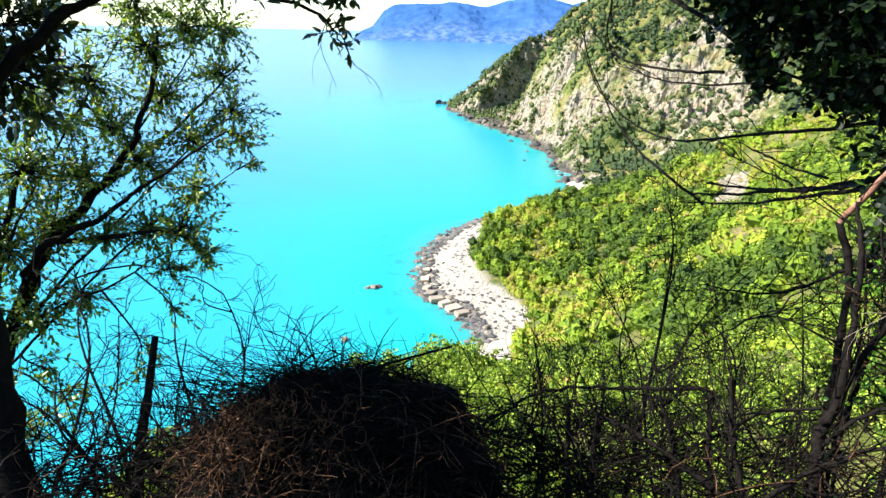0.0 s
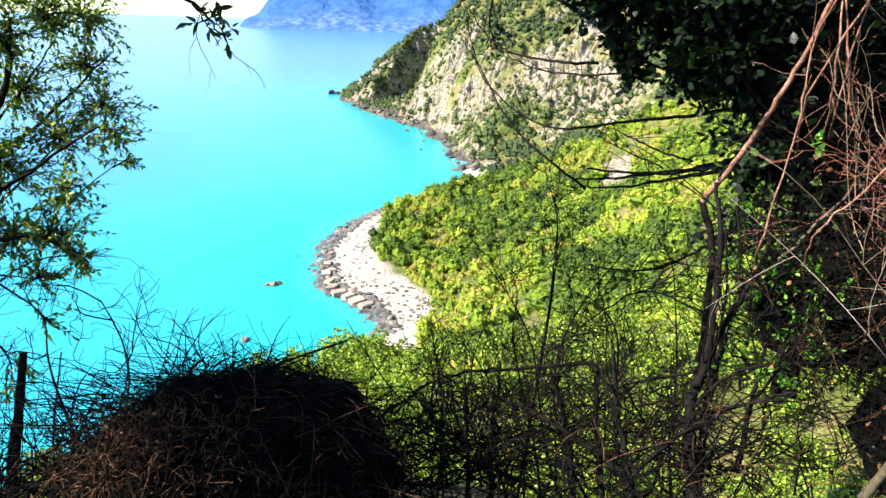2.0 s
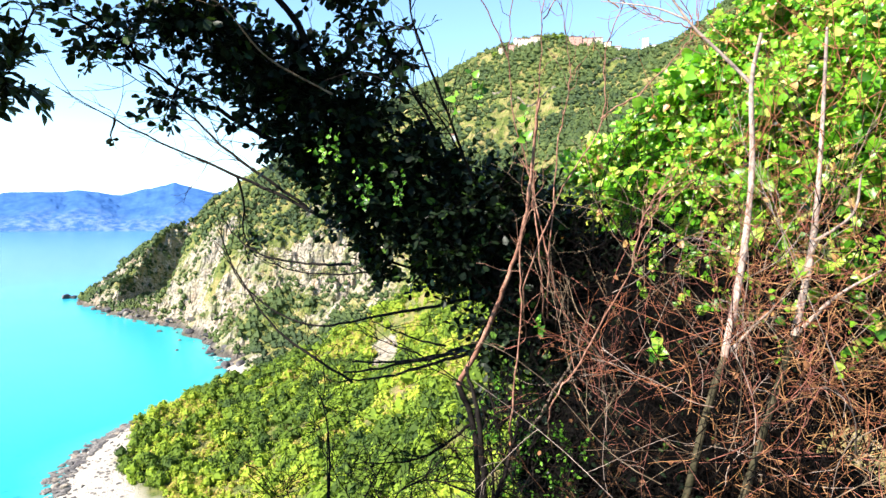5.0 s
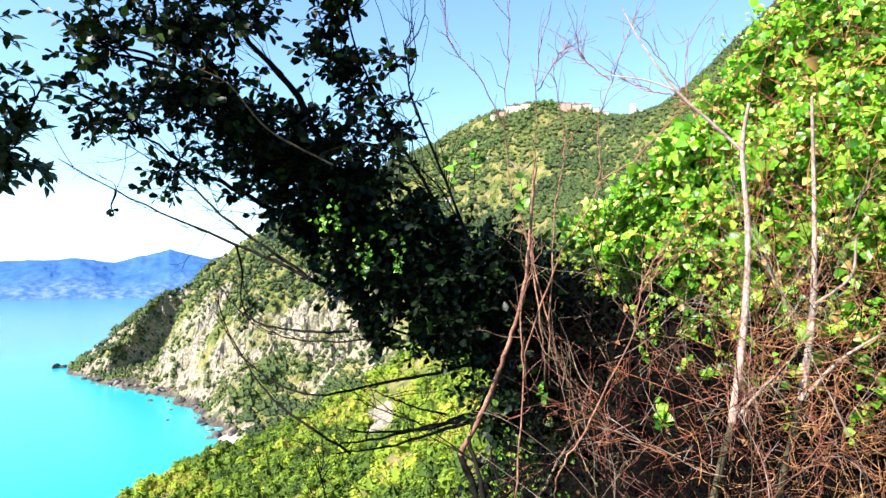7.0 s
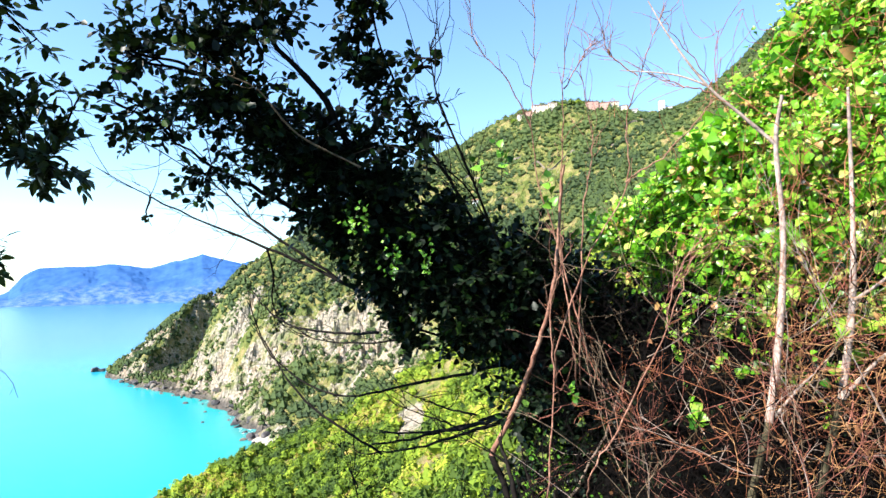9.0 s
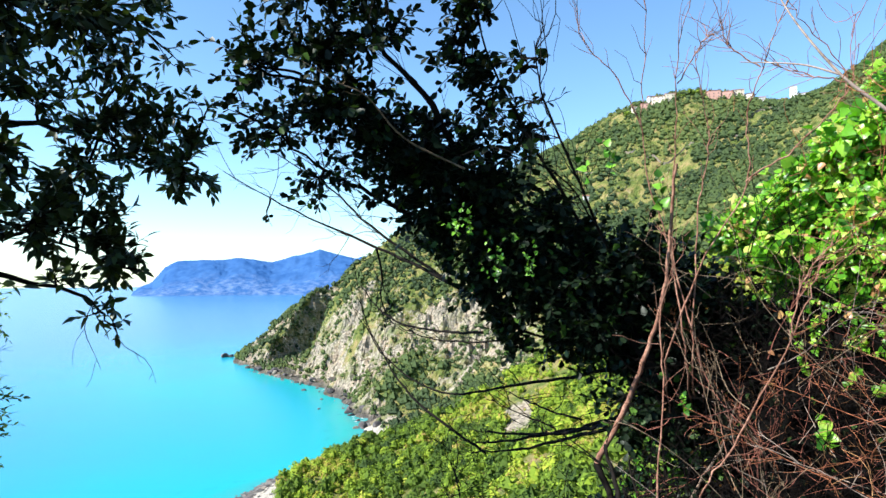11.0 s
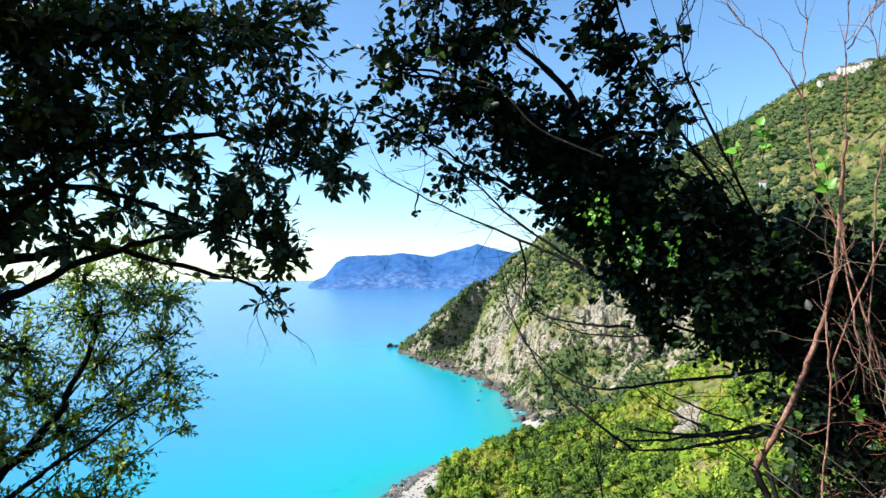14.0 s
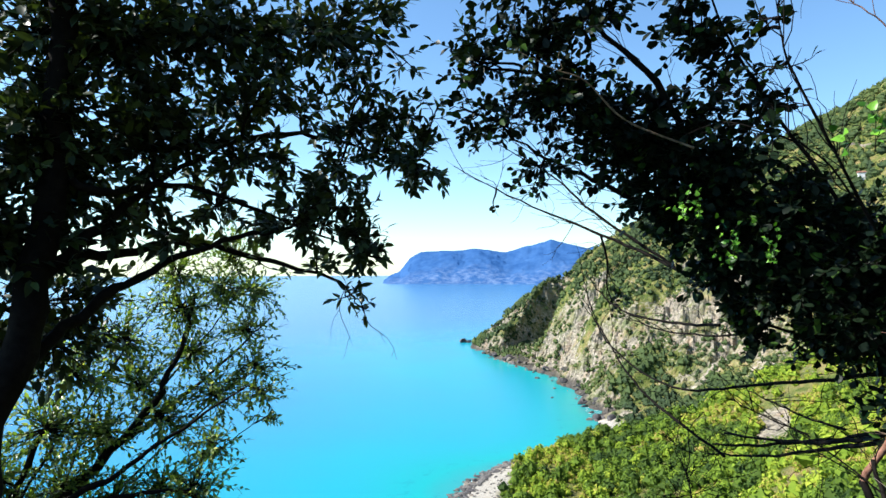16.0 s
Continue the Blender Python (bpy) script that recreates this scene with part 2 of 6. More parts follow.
def sea_material():
    m, nt, out = shader("sea_water")
    a = nt.nodes.new("ShaderNodeAttribute")
    a.attribute_name = "shoal"
    n1, n2, n3 = noise_tex(nt, 0.012, 5, 0.6), noise_tex(nt, 0.35, 4, 0.6), noise_tex(nt, 0.12, 6, 0.7)
    w = nt.nodes.new("ShaderNodeMath")
    w.operation = "MULTIPLY_ADD"
    w.inputs[1].default_value, w.inputs[2].default_value = 0.22, -0.11
    nt.links.new(n1.outputs[0], w.inputs[0])
    s = nt.nodes.new("ShaderNodeMath")
    nt.links.new(a.outputs["Fac"], s.inputs[0])
    nt.links.new(w.outputs[0], s.inputs[1])
    col = ramp(nt, s.outputs[0], [(0.0, (0.042, 0.15, 0.31)), (0.3, (0.026, 0.212, 0.345)), (0.6, (0.011, 0.275, 0.35)), (0.85, (0.006, 0.30, 0.30)), (0.97, (0.03, 0.245, 0.245))])
    reef = ramp(nt, n3.outputs[0], [(0.56, (0, 0, 0)), (0.66, (0.55, 0.55, 0.55))])
    near = ramp(nt, a.outputs["Fac"], [(0.70, (0, 0, 0)), (0.86, (1, 1, 1)), (1.0, (0.4, 0.4, 0.4))])
    reefs = mix(nt, reef.outputs[0], near.outputs[0], 1.0, "MULTIPLY")
    c2 = mix(nt, col.outputs[0], (0.0, 0.12, 0.20), reefs)
    foam = mix(nt, ramp(nt, n2.outputs[0], [(0.55, (0, 0, 0)), (0.66, (0.8, 0.8, 0.8))]).outputs[0], ramp(nt, a.outputs["Fac"], [(0.965, (0, 0, 0)), (0.99, (1, 1, 1))]).outputs[0], 1.0, "MULTIPLY")
    c3 = mix(nt, c2, (0.75, 0.80, 0.80), foam)
    p = node(nt, "ShaderNodeBsdfPrincipled", Roughness=0.22, IOR=1.33)
    p.inputs["Specular IOR Level"].default_value = 0.45
    nt.links.new(c3, p.inputs["Base Color"])
    nt.links.new(bump(nt, n2.outputs[0], 0.25, 0.4), p.inputs["Normal"])
    nt.links.new(p.outputs[0], out.inputs[0])
    return m


def stone_material(name, dark, light, scale=0.8):
    m, nt, out = shader(name)
    n, n2 = noise_tex(nt, scale, 7, 0.7), noise_tex(nt, scale * 7, 5, 0.7)
    oi = nt.nodes.new("ShaderNodeObjectInfo")
    c = ramp(nt, n.outputs[0], [(0.3, dark), (0.7, light)])
    col = mix(nt, c.outputs[0], mix(nt, c.outputs[0], (0.5, 0.5, 0.52), 1.0, "MULTIPLY"), oi.outputs["Random"])
    p = node(nt, "ShaderNodeBsdfPrincipled", Roughness=0.9)
    nt.links.new(col, p.inputs["Base Color"])
    nt.links.new(bump(nt, n2.outputs[0], 0.7, 0.1), p.inputs["Normal"])
    nt.links.new(p.outputs[0], out.inputs[0])
    return m


def haze_material():
    """The headland across the bay, blue with distance: haze put into its colour and a blue glow."""
    m, nt, out = shader("far_headland")
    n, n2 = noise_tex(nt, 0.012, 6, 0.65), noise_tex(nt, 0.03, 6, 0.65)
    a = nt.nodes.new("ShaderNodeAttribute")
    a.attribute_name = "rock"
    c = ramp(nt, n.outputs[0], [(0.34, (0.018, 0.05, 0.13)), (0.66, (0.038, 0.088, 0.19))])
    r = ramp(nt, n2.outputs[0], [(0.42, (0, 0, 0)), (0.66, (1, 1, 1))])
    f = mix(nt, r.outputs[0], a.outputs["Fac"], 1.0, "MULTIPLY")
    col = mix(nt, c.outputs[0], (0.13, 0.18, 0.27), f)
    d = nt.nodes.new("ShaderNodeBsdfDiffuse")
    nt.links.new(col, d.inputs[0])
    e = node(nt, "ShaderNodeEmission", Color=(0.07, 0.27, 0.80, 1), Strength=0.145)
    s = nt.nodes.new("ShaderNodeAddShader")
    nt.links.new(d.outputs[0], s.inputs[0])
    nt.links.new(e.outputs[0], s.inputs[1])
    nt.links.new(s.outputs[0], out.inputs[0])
    return m


GROUND, SEA, HAZE = ground_material(), sea_material(), haze_material()
BOULDER = stone_material("shore_boulder", (0.09, 0.075, 0.06), (0.42, 0.35, 0.27))
SLAB = stone_material("pale_slab", (0.26, 0.21, 0.155), (0.60, 0.51, 0.40))
COBBLE = stone_material("shore_cobble", (0.03, 0.032, 0.036), (0.24, 0.215, 0.19), 0.25)
DARKROCK = stone_material("wet_rock", (0.03, 0.028, 0.03), (0.17, 0.15, 0.145))
WALLS = [stone_material(n, d, l, 0.4) for n, d, l in (("pink_plaster", (0.55, 0.30, 0.24), (0.62, 0.36, 0.28)), ("cream_plaster", (0.66, 0.56, 0.42), (0.74, 0.65, 0.50)), ("white_plaster", (0.72, 0.70, 0.66), (0.80, 0.78, 0.74)))]
TILES = stone_material("clay_tiles", (0.28, 0.12, 0.08), (0.40, 0.20, 0.13), 1.0)
PANE = stone_material("window_shade", (0.16, 0.14, 0.12), (0.24, 0.21, 0.18))

# ---- mesh helpers ----
rng = np.random.default_rng(7)


def raw_mesh(name, verts, faces, material, smooth=False):
    """A mesh from arrays of corners and faces (all faces with the same number of corners)."""
    verts, faces = np.asarray(verts, dtype=np.float32), np.asarray(faces, dtype=np.int32)
    me = bpy.data.meshes.new(name)
    k = faces.shape[1]
    me.vertices.add(len(verts))
    me.vertices.foreach_set("co", verts.ravel())
    me.loops.add(faces.size)
    me.loops.foreach_set("vertex_index", faces.ravel())
    me.polygons.add(len(faces))
    me.polygons.foreach_set("loop_start", np.arange(0, faces.size, k, dtype=np.int32))
    me.polygons.foreach_set("use_smooth", np.full(len(faces), smooth))
    me.update(calc_edges=True)
    me.validate()
    me.materials.append(material)
    return me


def set_float(me, name, values):
    at = me.attributes.new(name, "FLOAT", "POINT")
    at.data.foreach_set("value", np.asarray(values, dtype=np.float32))


def thing(name, place, label, category, group="", kind=""):
    ob = new(name)
    ob.location = place
    ob.empty_display_size = 0.1
    return tagged(ob, label, category, group, kind)


def part(name, me, parent, label="", kind=""):
    """Puts a mesh given in world places under a thing."""
    ob = new(name, me)
    ob.parent = parent
    top = parent
    shift = Vector((0, 0, 0))
    while top is not None:
        shift += top.location
        top = top.parent
    ob.location = -shift
    return tagged(ob, label, kind=kind)


def unit(v):
    v = np.asarray(v, dtype=float)
    return v / (np.linalg.norm(v, axis=-1, keepdims=True) + 1e-9)


def spline(points, n):
    """A smooth line through the points (Catmull-Rom), in n steps a span."""
    p = np.array(points, dtype=float)
    if len(p) == 2:
        return p[0] + (p[1] - p[0]) * np.linspace(0, 1, n + 1)[:, None]
    q = np.vstack([2 * p[0] - p[1], p, 2 * p[-1] - p[-2]])
    out = []
    for i in range(1, len(q) - 2):
        for s in np.arange(n) / n:
            a, b, c, d = q[i - 1:i + 3]
            out.append(0.5 * (2 * b + (c - a) * s + (2 * a - 5 * b + 4 * c - d) * s * s + (3 * b - a - 3 * c + d) * s ** 3))
    return np.vstack([out, p[-1]])


class Tubes:
    """Gathers stems and twigs as tapered tubes, to become one mesh."""

    def __init__(self):
        self.v, self.f, self.n = [], [], 0

    def add(self, line, r0, r1, sides=5, rough=0.0):
        line = np.asarray(line, dtype=float)
        m = len(line)
        d = unit(np.gradient(line, axis=0))
        ref = np.array([0.31, 0.17, 0.93]) if abs(d[:, 2]).mean() < 0.9 else np.array([1.0, 0.2, 0.0])
        a = unit(np.cross(d, ref))
        b = np.cross(d, a)
        r = np.linspace(r0, r1, m)[:, None]
        if rough:
            r = r * (1 + rng.normal(0, rough, (m, 1)))
        ang = np.arange(sides) * 2 * np.pi / sides
        ring = line[:, None, :] + r[:, :, None] * (np.cos(ang)[None, :, None] * a[:, None, :] + np.sin(ang)[None, :, None] * b[:, None, :])
        i = np.arange(m - 1)[:, None] * sides
        j = np.arange(sides)[None, :]
        k = (j + 1) % sides
        f = np.stack([i + j, i + k, i + sides + k, i + sides + j], -1).reshape(-1, 4) + self.n
        self.v.append(ring.reshape(-1, 3))
        self.f.append(f)
        self.n += m * sides

    def twig(self, a, b, r0, r1, bend=0.12, steps=5, sides=4, droop=0.0):
        a, b = np.asarray(a, dtype=float), np.asarray(b, dtype=float)
        s = np.linspace(0, 1, steps + 1)[:, None]
        length = np.linalg.norm(b - a)
        off = rng.normal(0, bend * length, 3)
        off2 = rng.normal(0, bend * 0.5 * length, 3)
        line = a + (b - a) * s + off * (s * (1 - s) * 2) + off2 * np.sin(s * 2 * np.pi) * 0.6
        line[:, 2] += droop * length * (s[:, 0] * (1 - s[:, 0]))
        self.add(line, r0, r1, sides)
        return line

    def mesh(self, name, material, smooth=True):
        return raw_mesh(name, np.vstack(self.v), np.vstack(self.f), material, smooth)


def leaf_shape(length, width, fold=0.25, curl=0.15, outline=((0.3, 1.0), (0.65, 0.8))):
    """A folded, curled blade: corners and three-cornered faces. outline: half-width by the place along the blade."""
    s = np.array([0.0] + [a for a, _ in outline] + [1.0])
    w = np.array([b for _, b in outline]) * width / 2
    n, k = len(s), len(w)
    mid = np.stack([np.zeros(n), s * length, -curl * length * s ** 2], 1)
    left = np.stack([-w, s[1:-1] * length, -curl * length * s[1:-1] ** 2 + fold * w], 1)
    right = left * np.array([-1, 1, 1])
    f = []
    for side, flip in ((n, False), (n + k, True)):
        q = [(0, 1, side)] + [t for i in range(k - 1) for t in ((i + 1, side + i + 1, side + i), (i + 1, i + 2, side + i + 1))] + [(k, k + 1, side + k - 1)]
        f += [t[::-1] for t in q] if flip else q
    return np.vstack([mid, left, right]), np.array(f)


def tuft_shape(length, width):
    """A coarse two-faced blade for leaves seen from afar."""
    return np.array([(0, 0, 0), (width / 2, length * 0.5, 0.2 * width), (0, length, 0), (-width / 2, length * 0.5, 0.2 * width)]), np.array([[0, 1, 2], [0, 2, 3]])


def leaves_mesh(name, places, axes, ups, sizes, shape, material):
    """One mesh of many leaves: each at its place, along its axis, with its upper side towards ups."""
    v, f = shape
    y = unit(axes)
    x = unit(np.cross(y, ups))
    z = np.cross(x, y)
    w = places[:, None, :] + sizes[:, None, None] * (v[None, :, 0, None] * x[:, None, :] + v[None, :, 1, None] * y[:, None, :] + v[None, :, 2, None] * z[:, None, :])
    faces = (f[None] + (np.arange(len(places)) * len(v))[:, None, None]).reshape(-1, 3)
    return raw_mesh(name, w.reshape(-1, 3), faces, material, True)


class Foliage:
    """Gathers leaves set round twigs."""

    def __init__(self):
        self.p, self.a, self.u, self.s = [], [], [], []

    def sprig(self, line, count, spread=55.0, size=1.0, vary=0.25, start=0.25, face=(0, 0, 0.8)):
        line = np.asarray(line)
        t = np.linspace(start, 1.0, count) * (len(line) - 1)
        i = np.minimum(t.astype(int), len(line) - 2)
        p = line[i] + (line[i + 1] - line[i]) * (t - i)[:, None]
        d = unit(line[i + 1] - line[i])
        ref = unit(np.cross(d, np.array([0.2, 0.3, 0.93])))
        bn = np.cross(d, ref)
        ang = np.arange(count) * 2.4 + rng.uniform(0, 6.28)
        side = np.cos(ang)[:, None] * ref + np.sin(ang)[:, None] * bn
        sp = np.radians(spread * rng.uniform(0.6, 1.25, count))[:, None]
        sp[-1] *= 0.2
        self.p.append(p)
        self.a.append(d * np.cos(sp) + side * np.sin(sp) + rng.normal(0, 0.12, (count, 3)))
        self.u.append(rng.normal(0, 0.45, (count, 3)) + np.array(face) - side * 0.2)
        self.s.append(size * rng.uniform(1 - vary, 1 + vary, count))

    def loose(self, p, a, u, s):
        self.p.append(np.atleast_2d(p))
        self.a.append(np.atleast_2d(a))
        self.u.append(np.atleast_2d(u))
        self.s.append(np.atleast_1d(s))

    def mesh(self, name, shape, material):
        return leaves_mesh(name, np.vstack(self.p), np.vstack(self.a), np.vstack(self.u), np.concatenate(self.s), shape, material)


def in_ball(n):
    return unit(rng.normal(0, 1, (n, 3))) * rng.uniform(0, 1, (n, 1)) ** 0.4


# ---- the lie of the land: shore, crests and slopes ----
# shore: east, north, and the height of the land fifteen metres inland
SHORE = [(-135, -300, 25), (-125, -100, 22), (-115, 0, 22), (-96, 55, 20), (-70, 100, 16), (-42, 126, 12), (-14, 150, 6), (8, 168, 3), (14, 190, 2.6), (8, 206, 2.4),
         (-3, 221, 2.2), (-7, 240, 2.4), (-5, 268, 2.8), (6, 296, 3.2), (24, 320, 6.5), (40, 335, 8.0), (58, 354, 7.0), (74, 373, 3.0), (84, 398, 5), (82, 452, 16)]
SHORE2 = [(83, 504, 16), (73, 552, 17), (50, 612, 16), (33, 645, 17), (16, 712, 20), (4, 786, 16), (40, 840, 22), (120, 930, 25), (260, 1080, 30), (420, 1300, 30)]
# bearing, range, height
CREST = [(2.6, 772, 24), (5.3, 785, 60), (8.7, 800, 97), (10.6, 820, 123), (12.6, 840, 136), (15.2, 860, 152), (18.8, 880, 172), (23.0, 880, 203), (27.4, 850, 240), (30.0, 820, 262),
         (32.4, 790, 276), (34.2, 745, 283), (36.5, 715, 285), (40.4, 700, 286), (43.9, 715, 281), (50.1, 745, 277), (52.8, 760, 312), (55.5, 760, 350), (60.0, 770, 402), (72.0, 760, 450), (90.0, 700, 440)]
SLOPE = [(25.0, 300, 30), (25.0, 150, 39), (25.0, 420, 54), (23.4, 600, 128), (16.0, 420, 12), (15.0, 490, 32), (14.0, 620, 104), (8.7, 655, 88), (7.0, 640, 40), (7.6, 715, 36), (6.0, 690, 12), (10.5, 560, 46), (31.1, 620, 184), (41.3, 590, 200),
         (43.8, 500, 163), (45.0, 300, 98), (45.0, 150, 80), (60.0, 300, 190), (60.0, 120, 112), (90.0, 300, 260), (90.0, 100, 150), (130.0, 200, 200), (180.0, 150, 120), (180.0, 400, 180), (-140.0, 90, 60)]
SLOPE2 = [(8.0, 230, 4), (9.5, 190, 6), (8.5, 270, 4), (10.0, 315, 6), (14.0, 240, 9), (14.0, 340, 8), (20.0, 240, 22), (18.0, 330, 17), (12.0, 150, 18), (0.0, 100, 36), (0.0, 55, 63), (12.0, 100, 37), (-25.0, 70, 43), (-40.0, 60, 48), (30.0, 80, 54), (35.0, 200, 62), (35.0, 420, 98), (60.0, 50, 98)]
KNOTS = []
_line = SHORE + SHORE2
for i, (x, y, h) in enumerate(_line):
    a, b = _line[max(i - 1, 0)], _line[min(i + 1, len(_line) - 1)]
    n = unit(np.array([b[1] - a[1], -(b[0] - a[0])], dtype=float))
    KNOTS.append((x, y, 0.0))
    KNOTS.append((x + 15 * n[0], y + 15 * n[1], h))
    KNOTS.append((x - 14 * n[0], y - 14 * n[1], -2.2 if h < 6 else -4.0))
    KNOTS.append((x - 90 * n[0], y - 90 * n[1], -11.0))
for az, r, h in CREST + SLOPE + SLOPE2:
    p = bearing(az, r)
    KNOTS.append((p.x, p.y, h))
for az, r, h in ((25, 1150, 150), (45, 1150, 260), (70, 1150, 460), (-60, 500, -40), (-20, 900, -45), (-100, 600, -40), (-20, 480, -25)):
    p = bearing(az, r)
    KNOTS.append((p.x, p.y, h))
KN = np.array(KNOTS)


def _kernel(d2):
    return 0.5 * d2 * np.log(d2 + 1e-6)


_c = KN[:, :2] / 100
_n = len(KN)
_m = np.zeros((_n + 3, _n + 3))
_m[:_n, :_n] = _kernel(((_c[:, None] - _c[None]) ** 2).sum(-1)) + np.eye(_n) * 2e-4
_m[:_n, _n:] = np.hstack([np.ones((_n, 1)), _c])
_m[_n:, :_n] = _m[:_n, _n:].T
WEIGHTS = np.linalg.solve(_m, np.append(KN[:, 2], [0, 0, 0]))


def fractal(x, y, size, octaves=4, seed=0):
    """Soft random relief between about -1 and 1, in features of the given size."""
    out, amp, total = np.zeros_like(x), 1.0, 0.0
    table = np.random.default_rng(100 + seed).uniform(-1, 1, (256, 256))
    for o in range(octaves):
        u, v = x / size + 17.3 * o, y / size + 9.1 * o
        i, j = np.floor(u).astype(int), np.floor(v).astype(int)
        s, t = u - i, v - j
        s, t = s * s * (3 - 2 * s), t * t * (3 - 2 * t)
        g = lambda a, b: table[a % 256, b % 256]
        out += amp * ((g(i, j) * (1 - s) + g(i + 1, j) * s) * (1 - t) + (g(i, j + 1) * (1 - s) + g(i + 1, j + 1) * s) * t)
        total += amp
        amp *= 0.55
        size = size / 2.03
    return out / total * 1.6


def broad(x, y):
    x, y = np.asarray(x, dtype=float), np.asarray(y, dtype=float)
    q = np.stack([x.ravel(), y.ravel()], 1) / 100
    z = np.zeros(len(q))
    for s in range(0, len(q), 20000):
        d2 = ((q[s:s + 20000, None] - _c[None]) ** 2).sum(-1)
        z[s:s + 20000] = _kernel(d2) @ WEIGHTS[:_n] + WEIGHTS[_n] + q[s:s + 20000] @ WEIGHTS[_n + 1:]
    return z.reshape(x.shape)


def gully(x, y):
    """Across and along the gully that splits off the cape, and how far down its wall a place lies (0 to 1)."""
    d, l = -0.86 * (x - 12) + 0.51 * (y - 650) - 8, 0.51 * (x - 12) + 0.86 * (y - 650)
    wide = 24 + 0.16 * np.clip(l, 0, 200)
    return d, l, wide, np.clip(-d / wide, 0, 1)


def rockiness(x, y, z):
    """How bare the land is: sea cliffs, the cape, a few slips."""
    az, r = np.degrees(np.arctan2(x, y)), np.hypot(x, y)
    cliff = np.clip((r - 385) / 60, 0, 1) * np.clip((27 - az) / 5, 0, 1) * np.clip((150 - z - 0.10 * (r - 400)) / 90, 0, 1) * (az > -5)
    face = np.exp(-((az - 21) / 7) ** 2 - ((z - 58) / 26) ** 2) * (r > 330) * 0.9
    slip = np.exp(-((az - 25.2) / 1.3) ** 4 - ((r - 303) / 24) ** 4) * 1.3
    d, l, wide, wall = gully(x, y)
    bare = 0.55 * (wall > 0.02) * (d > -wide - 8) * (l > -5) * (l < 225)
    upper = 0.32 * np.clip((fractal(x, y, 60, 3, 5) - 0.2) * 3, 0, 1) * (r > 330)
    return np.clip(np.maximum.reduce([cliff * 0.44 + 0.72 * fractal(x, y, 38, 4, 3) * np.clip(cliff * 3, 0, 1), face, slip, upper, bare]), 0, 1)


def land(x, y):
    """The height of the ground."""
    x, y = np.asarray(x, dtype=float), np.asarray(y, dtype=float)
    r = np.hypot(x, y)
    s = x * math.sin(radians(-30)) + y * math.cos(radians(-30))
    s2 = x * math.sin(radians(25)) + y * math.cos(radians(25))
    near = 98.42 - 0.86 * np.maximum(0, np.maximum(s - 1.1, s2 - 1.5)) + 0.5 * np.maximum(0, -s - 1.3) 
    near = near + 0.05 * fractal(x, y, 0.9, 4, 1) * np.clip(r, 0, 1)
    z = broad(x, y)
    rock = rockiness(x, y, z)
    k = np.clip((z - 1.0) / 10, 0, 1)
    crag = fractal(x, y, 38, 5, 2)
    along = 0.97 * y - 0.23 * x + 6 * crag
    ribs = 1 - np.abs(fractal(along, 0.25 * x, 30, 4, 6))
    fine = 1 - np.abs(fractal(x, y, 11, 3, 7))
    z = z + k * np.clip((r - 60) / 200, 0, 1) * ((1.5 + 3.0 * rock * (r > 370)) * crag + np.clip(rock + 0.25 * (r > 430), 0, 1) * np.clip((r - 350) / 60, 0, 1) * (15.0 * (ribs - 0.7) + 7.0 * (fine - 0.7) + 3.0 * fractal(x, y, 4.5, 2, 18)))
    z = z + 2.6 * fractal(x, y, 17, 3, 19) * np.exp(-(z / 7) ** 2) * (r > 390) * (x > -15)
    # the gully that splits off the cape
    d, l, wide, wall = gully(x, y)
    cut = wall * np.where(d < -wide, np.exp((d + wide) / 34), 1) * np.clip((l + 26) / 22, 0, 1) * np.clip((230 - l) / 40, 0, 1)
    z = np.where(z > 1, np.maximum(z - (38 + 0.40 * np.clip(l, 0, 200)) * cut, np.minimum(z, 1.5 + 0.08 * np.clip(l, 0, 200))), z)
    b = np.clip((r - 12) / 30, 0, 1)
    b = b * b * (3 - 2 * b)
    return near * (1 - b) + z * b


az_steps = np.concatenate([np.arange(-180, -48, 4.0), np.arange(-48, -2, 0.5), np.arange(-2, 62, 0.16), np.arange(62, 90, 1.0), np.arange(90, 181, 4.0)])
r_steps = np.concatenate([[0.02], np.geomspace(0.4, 40, 60), np.geomspace(42, 420, 170), np.geomspace(424, 900, 130), np.geomspace(915, 1600, 20)])
AZ, RR = np.meshgrid(np.radians(az_steps), r_steps, indexing="ij")
GX, GY = RR * np.sin(AZ), RR * np.cos(AZ)
GZ = land(GX, GY)
na, nr = GX.shape
ii, jj = np.meshgrid(np.arange(na - 1), np.arange(nr - 1), indexing="ij")
quads = np.stack([ii * nr + jj, ii * nr + jj + 1, (ii + 1) * nr + jj + 1, (ii + 1) * nr + jj], -1).reshape(-1, 4)
me = raw_mesh("ground", np.stack([GX, GY, GZ], -1).reshape(-1, 3), quads, GROUND, True)
me.polygons.foreach_set("use_smooth", (RR[:-1, :-1] < 380).ravel())
ROCK = rockiness(GX, GY, broad(GX, GY))
AZD = np.degrees(AZ)
BEACH = np.clip((3.5 + 0.5 * fractal(GX, GY, 14, 3, 15) - GZ) / 0.5, 0, 1) * np.maximum((RR > 150) & (RR < 322), (RR > 372) & (RR < 412)) * (AZD > -4) * (AZD < 13.5)
ROCK = np.maximum(ROCK, np.clip((9 + 4 * fractal(GX, GY, 15, 3, 35) - GZ) / 4, 0, 1) * (RR > 405))
set_float(me, "rock", (ROCK * (RR > 40)).ravel())
set_float(me, "beach", BEACH.ravel())
